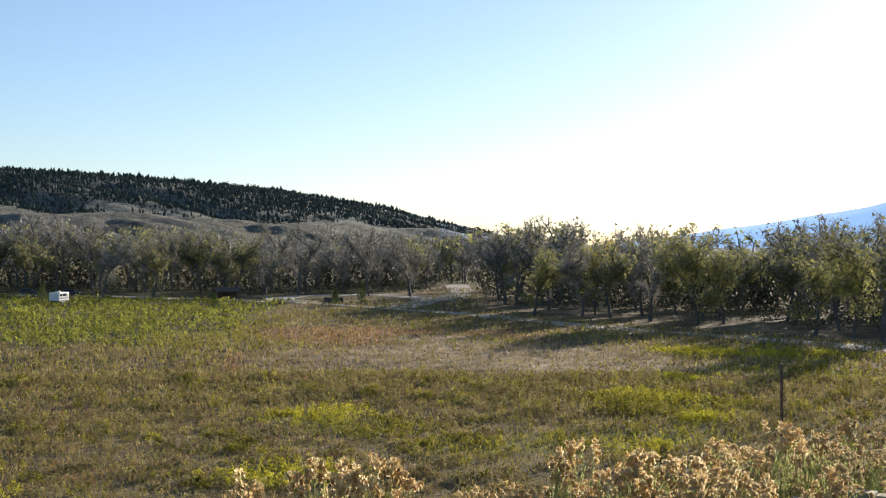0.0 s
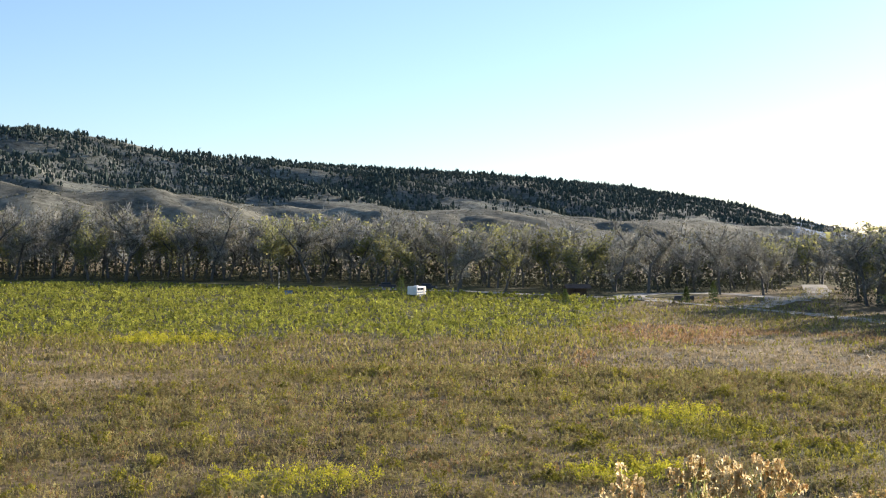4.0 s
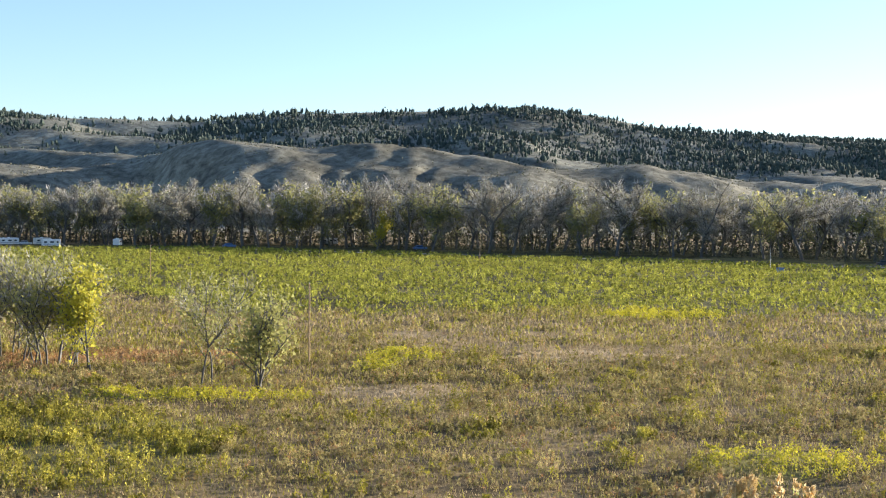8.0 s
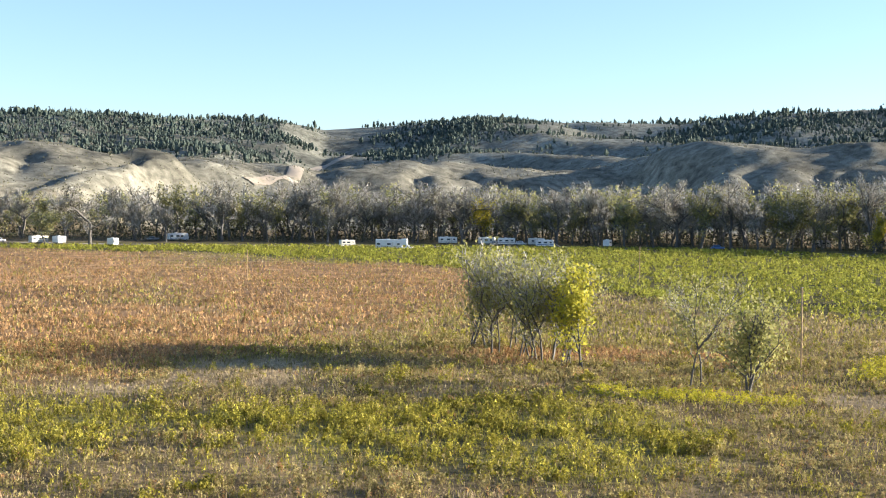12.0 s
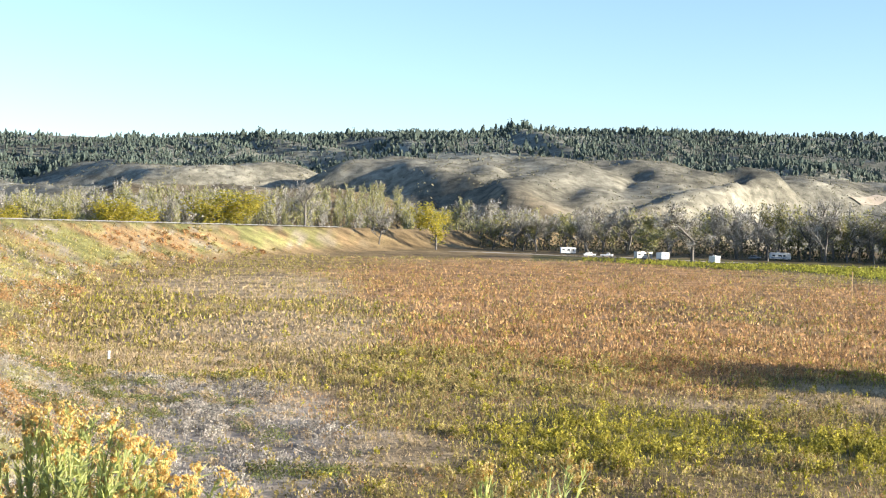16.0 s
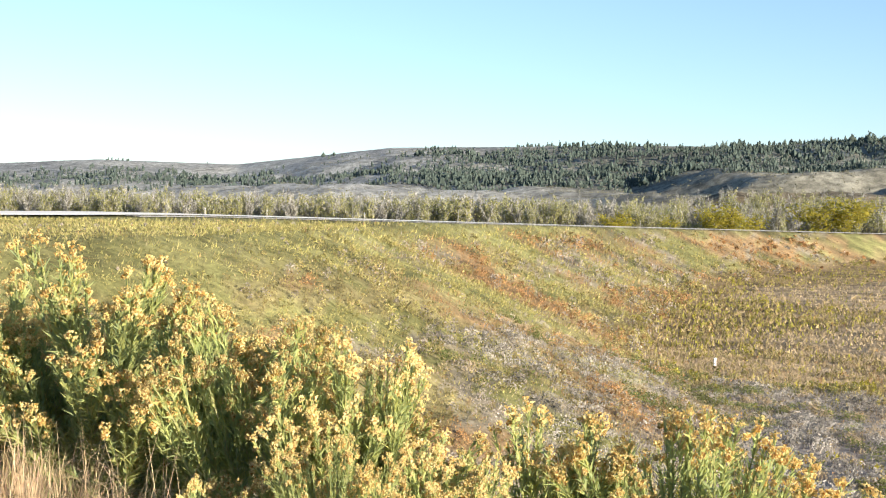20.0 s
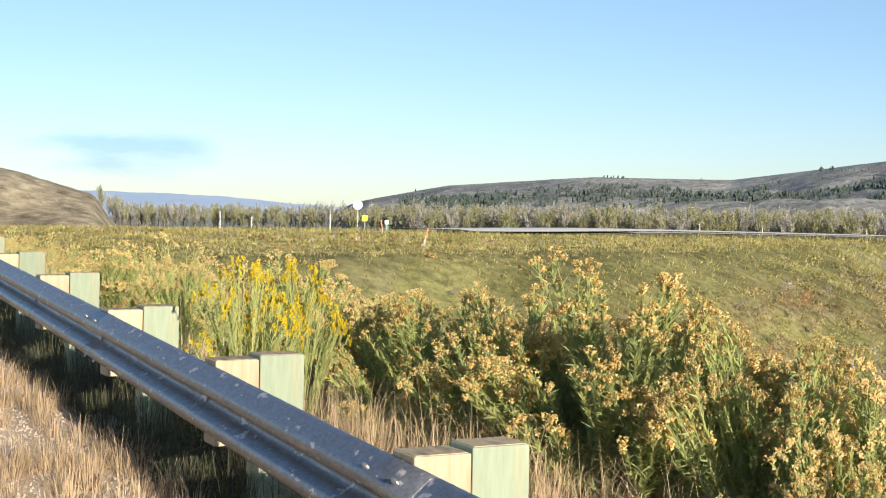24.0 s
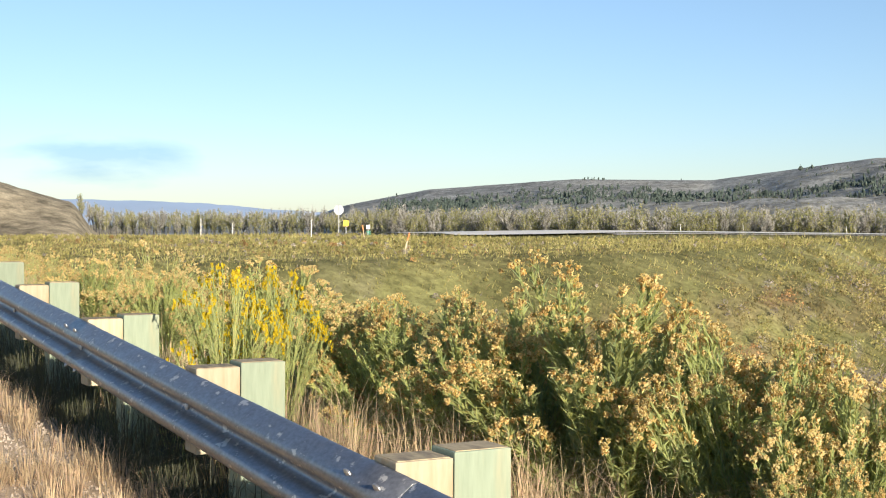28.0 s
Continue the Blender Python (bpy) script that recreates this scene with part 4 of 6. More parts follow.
# ---- rabbitbrush ----
def brush_model(seed, head_material, label, brooms=20, twigs=9, florets=20, leafy=92, name="rabbitbrush", plump=1.0):
    """A shrub 1.5 m high: woody boughs, each ending in a broom of thin twigs under a domed crowd of flower heads."""
    gen = np.random.default_rng(seed)
    root = thing(name, label, "shrub", "roadside shrubs")
    verts, faces, shoots = [], [], []

    def tube(p, q, r0, r1):
        w = (q - p) / np.linalg.norm(q - p)
        u = np.cross(w, (0.3, 0.9, 0.2))
        u /= np.linalg.norm(u)
        v = np.cross(w, u)
        n = len(verts)
        for c, r in ((p, r0), (q, r1)):
            for k in range(3):
                verts.append(c + (u * math.cos(2.094 * k) + v * math.sin(2.094 * k)) * r)
        for k in range(3):
            faces.append((n + k, n + (k + 1) % 3, n + 3 + (k + 1) % 3, n + 3 + k))

    ends, grip = [], []
    for k in range(brooms):
        a = 2.4 * k + gen.uniform(-0.5, 0.5)
        lean = math.sqrt((k + 0.5) / brooms) * gen.uniform(0.85, 1.1)
        top = 1.44 * (1.0 - 0.42 * lean ** 1.8) * (gen.uniform(0.84, 1.0) if k % 3 else gen.uniform(0.6, 0.85))
        crest = np.array((math.cos(a) * lean * 0.68, math.sin(a) * lean * 0.68, top))
        foot = np.array((math.cos(a) * lean * 0.1, math.sin(a) * lean * 0.1, -0.1))
        fork = foot + (crest - foot) * np.array((0.5, 0.5, gen.uniform(0.5, 0.62)))
        elbow = foot * 0.45 + fork * 0.55 + gen.normal(0, 0.03, 3)
        tube(foot, elbow, 0.009, 0.007)
        tube(elbow, fork, 0.007, 0.005)
        wide = gen.uniform(0.085, 0.15)
        for n in range(twigs):
            b, f = gen.uniform(0, 6.283), math.sqrt((n + 0.5) / twigs)
            tip = crest + np.array((math.cos(b) * f * wide, math.sin(b) * f * wide, -0.11 * f * f + gen.normal(0, 0.018)))
            start = fork + (tip - fork) * gen.uniform(0.0, 0.3) * np.array((0.4, 0.4, 1))
            tube(start, tip, 0.0034, 0.0018)
            shoots.append((start, tip))
            ends.append(tip)
            grip.append(1.0)
            for _ in range(2):
                ends.append(tip + np.append(gen.normal(0, 0.022, 2), gen.uniform(-0.055, 0.0)))
                grip.append(gen.uniform(0.45, 0.85))
        # bare shoots low in the shrub
        for _ in range(3):
            q = elbow + np.array((gen.normal(0, 0.12), gen.normal(0, 0.12), gen.uniform(0.1, 0.4)))
            tube(elbow, q, 0.0035, 0.0015)
            shoots.append((elbow, q))
    part("stem_fan", mesh_of("stem_fan", verts, faces, M_STEM), None, root, "thin yellow-green stems")
    count = len(shoots) * leafy
    pick = gen.integers(0, len(shoots), count)
    p0, p1 = np.array([l[0] for l in shoots])[pick], np.array([l[1] for l in shoots])[pick]
    f = gen.uniform(-0.15, 0.97, (count, 1))
    at = p0 * (1 - f) + p1 * f
    way = (p1 - p0) / np.linalg.norm(p1 - p0, axis=1, keepdims=True)
    d = way * 0.95 + gen.normal(0, 0.42, (count, 3))
    d /= np.linalg.norm(d, axis=1, keepdims=True)
    e = np.cross(d, gen.normal(0, 1, (count, 3)))
    e /= np.linalg.norm(e, axis=1, keepdims=True)
    long = gen.uniform(0.028, 0.066, (count, 1))
    tri = np.stack([at - e * 0.0046, at + e * 0.0046, at + d * long], 1)
    part("foliage", triangles("foliage", tri, M_NARROW), None, root, "narrow grey-green leaves")["kind"] = "stuff"
    ends, grip = np.array(ends), np.array(grip)
    per = np.repeat(np.arange(len(ends)), florets)
    m = len(per)
    size = (0.022 * grip * gen.uniform(0.75, 1.25, len(ends)))[per]
    ball = gen.normal(0, 1, (m, 3))
    ball /= np.linalg.norm(ball, axis=1, keepdims=True)
    ball *= gen.uniform(0.35, 1.0, (m, 1)) ** 0.5
    c = ends[per] + ball * size[:, None] * np.array((1.0, 1.0, 0.85)) + np.array((0, 0, 0.012))
    r = gen.uniform(0.0034, 0.0066, m)[:, None] * (1.7 if florets < 12 else plump)
    axes = np.array([(1, 0, 0.4), (-0.5, 0.87, 0.4), (-0.5, -0.87, 0.4), (0, 0, -1.3)])
    v = c[:, None, :] + (axes[None] + gen.normal(0, 0.35, (m, 4, 3))) * r[:, :, None]
    idx = np.array([(0, 1, 2), (1, 0, 3), (2, 1, 3)])
    faces = (np.arange(m)[:, None, None] * 4 + idx[None]).reshape(-1, 3)
    ob = part("bloom", mesh_of("bloom", v.reshape(-1, 3), faces, head_material), None, root, "clustered dry golden flower heads" if head_material is M_HEAD else "clustered bright yellow flower heads")
    ob["kind"] = "stuff"
    return root


TAN = "tall rabbitbrush with golden seed heads growing behind the guardrail"
BRIGHT = "rabbitbrush in bright yellow flower growing behind the guardrail"
BRUSH = [brush_model(500 + k, M_HEAD, TAN, brooms=(28, 24, 30, 26)[k]) for k in range(4)]
BRUSH_FAR = [brush_model(540 + k, M_HEAD, TAN, brooms=15, twigs=6, leafy=20, florets=7) for k in range(2)]
# shrubs on the sunward side, with rim light in their head colour
BRUSH_RIMLIT = [brush_model(560 + k, M_HEAD_RIMLIT, TAN, brooms=28, leafy=16, florets=22, plump=1.6) for k in range(2)]
BRUSH_BRIGHT = [brush_model(520, M_FLOWER, BRIGHT, brooms=18, twigs=6, leafy=60, florets=9)]


def shrub(model, yaw, d, top, wide, turn):
    x, y = polar(yaw, d)
    g = float(height(np.array(x), np.array(y)))
    size = (top - g) / 1.45
    ob = plant(model, x, y, 1.0, turn, z=g)
    ob.scale = (size * wide, size * wide, size)
    return ob


def roadside_shrubs():
    local = random.Random(9)
    # yaw, distance, height of the top over the road, half width
    known = [(5, 4.75, 1.02, 0.75), (8.6, 5.4, 0.66, 0.7), (-1.9, 7, 0.5, 0.8), (-6, 8, 0.5, 0.95), (-9.5, 8.3, 0.52, 1.0), (-13, 9.2, 0.5, 1.0), (-16.2, 12, 0.1, 1.0), (-17.2, 13.2, 0.05, 1.0), (1.5, 6.2, 0.5, 0.6), (-4, 7.4, 0.5, 0.9), (-11.5, 7.6, 0.5, 0.9), (-14.8, 10.4, 0.3, 1.0),
             (25, 6, 0.62, 0.6), (22.8, 6.2, 0.5, 0.6), (81, 5.4, 0.86, 0.7), (76.5, 5.7, 0.72, 0.7), (72, 6, 0.4, 0.6), (98.3, 6.3, 1.0, 1.0), (104, 6.3, 0.92, 0.95), (107.5, 5.8, 0.86, 0.85),
             (111.5, 6.2, 1.18, 0.9), (114.3, 6.6, 1.34, 0.95), (120.3, 7.2, 1.55, 1.15), (117, 8.2, 1.3, 1.0), (124, 8.0, 1.36, 1.1), (127.5, 8.6, 1.34, 1.1), (118.6, 4.9, 0.8, 0.65), (115.5, 4.7, 0.8, 0.7), (110, 4.9, 0.74, 0.7), (112.7, 5.3, 0.92, 0.7), (108, 5.0, 0.7, 0.65)]
    for k, (yaw, d, top, wide) in enumerate(known):
        shrub(BRUSH_RIMLIT[k % 2] if yaw < 30 else BRUSH[k % 4], yaw, d, top + (0.09 if yaw < 30 else 0.06), wide, local.uniform(0, 6.28))
    for yaw, d, top, wide in ((134.6, 7.9, 1.62, 0.55), (132.9, 8.1, 1.6, 0.5), (126.4, 5.2, 0.6, 0.45)):
        shrub(BRUSH_BRIGHT[0], yaw, d, top, wide, local.uniform(0, 6.28))
    s = 8.5
    while s < 46:
        for q in (3.2, 4.9, 6.8):
            p = STAND + ALONG * (s + local.uniform(-0.6, 0.6)) + ASIDE * (q + local.uniform(-0.5, 0.5))
            yaw, d = math.degrees(math.atan2(-p[0], p[1])), math.hypot(*p)
            g = float(height(np.array(p[0]), np.array(p[1])))
            if 128 < yaw < 137 and d < 8.6:
                continue
            shrub(local.choice(BRUSH if d < 14 else BRUSH_FAR), yaw, d, max(g + 0.55, min(g + local.uniform(1.2, 2.0) * (1 if q < 6 else 0.75), EYE - 0.006 * d - local.uniform(0.06, 0.3))), local.uniform(1.0, 1.35), local.uniform(0, 6.28))
        s += 1.45


roadside_shrubs()


# ---- meadow plants ----
def blades(gen, x, y, z, tall, wide, per, lean=0.35, slim=0.05):
    """Upright blades: per of them for each plant."""
    n = len(x)
    i = np.repeat(np.arange(n), per)
    m = len(i)
    a = gen.uniform(0, 6.283, m)
    rad = wide[i] * np.sqrt(gen.uniform(0, 1, m)) * 0.5
    base = np.stack([x[i] + np.cos(a) * rad, y[i] + np.sin(a) * rad, z[i] - 0.03], -1)
    h = tall[i] * gen.uniform(0.55, 1.1, m)
    b = gen.uniform(0, 6.283, m)
    tip = base + np.stack([np.cos(a) * lean * h * gen.uniform(0.2, 1, m), np.sin(a) * lean * h * gen.uniform(0.2, 1, m), h], -1)
    side = np.stack([np.cos(b), np.sin(b), 0 * b], -1) * (wide[i] * slim)[:, None]
    return np.stack([base - side, base + side, tip], 1)


def meadow():
    gen = np.random.default_rng(21)
    n1, n2 = 8200, 4200
    r = np.concatenate([np.sqrt(gen.uniform(50 ** 2, 135 ** 2, n1)), 130 * np.exp(gen.uniform(0, math.log(470 / 130), n2))])
    yaw = gen.uniform(-20.5, 107, n1 + n2)
    x, y = -np.sin(np.radians(yaw)) * r, np.cos(np.radians(yaw)) * r
    # each spot is a clump of a dozen plants, highest in the middle
    per = 13
    vigour = np.repeat(gen.uniform(0.55, 1.3, n1 + n2), per)
    near_mid = np.repeat(np.clip(r / 90, 0.8, 2.0), per)
    off = np.abs(gen.normal(0, 1.0, (n1 + n2) * per)) * near_mid
    turn = gen.uniform(0, 6.283, (n1 + n2) * per)
    x, y = np.repeat(x, per) + np.cos(turn) * off, np.repeat(y, per) + np.sin(turn) * off
    vigour = vigour * np.clip(1.15 - 0.25 * off / near_mid, 0.5, 1.2)
    r, yaw = np.hypot(x, y), np.degrees(np.arctan2(-x, y))
    # and the clumps stand in loose drifts
    keep = ripple(x / 7, y / 7, 81, 3) + 0.65 > gen.uniform(-0.4, 1.1, len(r))
    z = height(x, y)
    edge = np.interp(yaw, EDGE[:, 0], EDGE[:, 1]) - np.interp(yaw, (-20, 0, 10, 25, 45, 80), (30, 40, 38, 45, 35, 30))
    keep &= (z < FIELD + 1.2) & ((r < edge) | (yaw > 79)) & (leafy_field(yaw, r) + 0.5 * sage_flat(yaw, r) < gen.uniform(0, 1, len(r)))
    x, y, z, r, vigour = x[keep], y[keep], z[keep], r[keep], vigour[keep]
    mix = shares(x, y)
    dice = np.clip(0.5 + 0.42 * ripple(x / 1.6, y / 1.6, 86, 2) + gen.normal(0, 0.08, len(x)), 0, 1)
    names = ("olive", "green", "rust", "dry", "gold")
    kind = np.zeros(len(x), int)
    for k, name in enumerate(names[1:], 1):
        kind = np.where(gen.uniform(0, 1, len(x)) < 0.8 * mix[name], k, kind)
    kind = np.where((kind == 0) & (dice < 0.2), 1, kind)
    kind = np.where((kind == 0) & (dice > 0.78), 3, kind)
    kind = np.where((kind == 0) & (dice > 0.7), 2, kind)
    grow = np.clip(r / 110, 0.85, 1.7) ** 0.75
    lift = vigour * (0.85 + 0.3 * np.clip(ripple(x / 8, y / 8, 82, 2), -0.8, 1))
    sets = {"green": (M_WEED_GREEN, 0.8, 0.46, 2, 15, "leafy green weeds standing thick over the meadow"), "olive": (M_WEED_OLIVE, 0.62, 0.26, 2, 11, "olive-brown weeds and stalks over the meadow"),
            "rust": (M_WEED_RUST, 0.5, 0.28, 2, 10, "rust-brown autumn weeds over the meadow"), "dry": (M_WEED_DRY, 0.34, 0.6, 7, 0, "short pale dry grass over the meadow"), "gold": (M_WILD, 0.6, 0.7, 2, 12, "yellow-flowered weeds in patches on the meadow")}
    for name, (material, tall, wide, stalks, leaves, label) in sets.items():
        k = kind == names.index(name)
        if name == "dry":
            grey = k & (sage_flat(np.degrees(np.arctan2(-x, y)), r) > 0.3)
            k = k & ~grey
            for pick, mat_, tag in ((k, M_WEED_DRY, label), (grey, M_WEED_GREY, "low grey sagebrush on the meadow")):
                g = grow[pick]
                tri = blades(gen, x[pick], y[pick], z[pick], tall * lift[pick] * g, wide * g * 1.1, 8, 0.5)
                tagged(new("grass" if mat_ is M_WEED_DRY else "sagebrush", triangles("grass", tri, mat_)), tag, "grass", kind="stuff")
            continue
        g = grow[k]
        size = tall * lift[k] * g * gen.uniform(0.6, 1.25, k.sum())
        tri = blades(gen, x[k], y[k], z[k], size, wide * g, stalks)
        tri = np.concatenate([tri, leafage(gen, x[k], y[k], z[k], size, wide * g, leaves, (0.095 if name == "rust" else 0.155 if name == "green" else 0.13) * np.minimum(g, 1.35), rise=1.1)])
        tagged(new("weeds", triangles("weeds", tri, material)), label, "weeds", kind="stuff")
        if name in ("gold", "green"):
            some = gen.uniform(0, 1, k.sum()) < (0.95 if name == "gold" else 0.1)
            tri = leafage(gen, x[k][some], y[k][some], z[k][some], size[some] * 1.08, wide * g[some], 7 if name == "gold" else 4, 0.12 * g[some], low=0.65)
            tagged(new("wildflowers", triangles("wildflowers", tri, M_WILD)), "small yellow wildflowers among the weeds", "flowers", kind="stuff")


meadow()


def leafy_plants():
    """The field of knee-high leafy weeds in front of the river wood, and the yellow patches along its edge."""
    gen = np.random.default_rng(24)
    n = 130000
    yaw, r = gen.uniform(4, 74, n), np.sqrt(gen.uniform(165 ** 2, 470 ** 2, n))
    x, y = -np.sin(np.radians(yaw)) * r, np.cos(np.radians(yaw)) * r
    edge = np.interp(yaw, EDGE[:, 0], EDGE[:, 1]) - np.interp(yaw, (-20, 0, 10, 25, 45, 80), (30, 40, 38, 45, 35, 30))
    keep = (r < edge) & (leafy_field(yaw, r) > gen.uniform(0.1, 0.9, n)) & (ripple(x / 4, y / 4, 87, 2) > gen.uniform(-0.9, 0.5, n)) & (gen.uniform(0, 1, n) < np.clip(190 / r, 0.35, 1))
    x, y, r = x[keep], y[keep], r[keep]
    z = height(x, y)
    size = gen.uniform(0.55, 1.05, len(x)) * (1 + 0.25 * ripple(x / 12, y / 12, 89, 2))
    tri = leafage(gen, x, y, z, size, size * 0.7, 7, 0.22 + 0.0006 * r, low=0.2, rise=0.8)
    tagged(new("weeds", triangles("weeds", tri, M_WEED_FIELD)), "broad-leaved green weeds covering the far half of the meadow", "weeds", kind="stuff")
    x, y = [], []
    for a, d, wa, wd in PATCHES["gold"]:
        count = int(2.2 * math.pi * radians(wa) * d * wd)
        t, f = gen.uniform(0, 6.283, count), np.sqrt(gen.uniform(0, 1, count)) * gen.uniform(0.8, 1.1, count)
        b, e = np.radians(a + wa * f * np.cos(t)), d + wd * f * np.sin(t)
        x, y = np.append(x, -np.sin(b) * e), np.append(y, np.cos(b) * e)
    keep = ripple(x / 4, y / 4, 90, 3) > -0.25
    x, y = x[keep], y[keep]
    r = np.hypot(x, y)
    size = gen.uniform(0.45, 0.9, len(x))
    tri = leafage(gen, x, y, height(x, y), size, size * 0.8, 14, 0.07 + 0.0007 * r, low=0.2, rise=0.6)
    tagged(new("wildflowers", triangles("wildflowers", tri, M_WILD)), "patches of bright yellow-green flowering weeds on the meadow", "flowers", kind="stuff")


leafy_plants()


def sage_plants():
    """Grey sagebrush and a few dark green clumps on the pale flat below the bank."""
    gen = np.random.default_rng(26)
    n = 9000
    yaw, r = gen.uniform(83, 108, n), np.sqrt(gen.uniform(50 ** 2, 126 ** 2, n))
    x, y = -np.sin(np.radians(yaw)) * r, np.cos(np.radians(yaw)) * r
    keep = (sage_flat(yaw, r) > gen.uniform(0.15, 0.7, n)) & (ripple(x / 5, y / 5, 91, 3) > gen.uniform(-0.9, 0.4, n))
    x, y, r = x[keep], y[keep], r[keep]
    tone = ripple(x / 4.5 + 3, y / 4.5, 92, 3)
    for pick, material, low, high, label in ((tone < 0.16, M_SAGEBRUSH, 0.25, 0.55, "low grey sagebrush on the pale flat below the embankment"), ((tone >= 0.16) & (tone < 0.34), M_WEED_DRY, 0.25, 0.5, "tufts of pale dry grass among the sagebrush"), (tone >= 0.34, M_WEED_DARK, 0.3, 0.65, "dark green weeds in clumps among the sagebrush")):
        tall = gen.uniform(low, high, pick.sum())
        tri = leafage(gen, x[pick], y[pick], height(x[pick], y[pick]), tall, tall * gen.uniform(1.8, 3.0, pick.sum()), 46, 0.07 + 0.06 * tall, low=0.0, rise=0.7)
        tagged(new("sagebrush", triangles("sagebrush", tri, material)), label, "brush", kind="stuff")


sage_plants()


def turf():
    """Short grass between the weeds."""
    gen = np.random.default_rng(22)
    n1, n2 = 260000, 230000
    r = np.concatenate([50 + 90 * gen.uniform(0, 1, n1) ** 1.15, 135 * np.exp(gen.uniform(0, math.log(480 / 135), n2))])
    yaw = gen.uniform(-20.5, 107, n1 + n2)
    x, y = -np.sin(np.radians(yaw)) * r, np.cos(np.radians(yaw)) * r
    z = height(x, y)
    keep = (z < FIELD + 1.0) & ((r < np.interp(yaw, EDGE[:, 0], EDGE[:, 1]) - 25) | (yaw > 79)) & (0.9 * leafy_field(yaw, r) + 0.75 * sage_flat(yaw, r) < gen.uniform(0, 1, len(r)))
    x, y, z, r = x[keep], y[keep], z[keep], r[keep]
    mix = shares(x, y)
    dice = gen.uniform(0, 1, len(x)) + 0.25 * ripple(x / 9, y / 9, 85, 3)
    kind = np.where(dice < 0.34, 1, np.where(dice > 0.86, 3, 0))
    for k, name in ((1, "green"), (2, "rust"), (3, "dry")):
        kind = np.where(gen.uniform(0, 1, len(x)) < 0.85 * mix[name], k, kind)
    grow = np.clip(r / 105, 0.65, 1.5)
    slim = 0.034 + 0.03 * ease(80, 180, r)
    for k, (material, tall, label) in enumerate(((M_TURF_BROWN, 0.34, "brown autumn turf"), (M_TURF_GREEN, 0.4, "green turf"), (M_TURF_RUST, 0.32, "rust-tinted turf"), (M_WEED_DRY, 0.22, "pale dry turf"))):
        pick = kind == k
        g = grow[pick]
        tri = blades(gen, x[pick], y[pick], z[pick], tall * g * gen.uniform(0.6, 1.3, pick.sum()), 1.5 * g * gen.uniform(0.6, 1.3, pick.sum()), 1, 0.7, slim[pick])
        tagged(new("turf", triangles("turf", tri, material)), label + " filling the gaps between the weeds", "grass", kind="stuff")


turf()


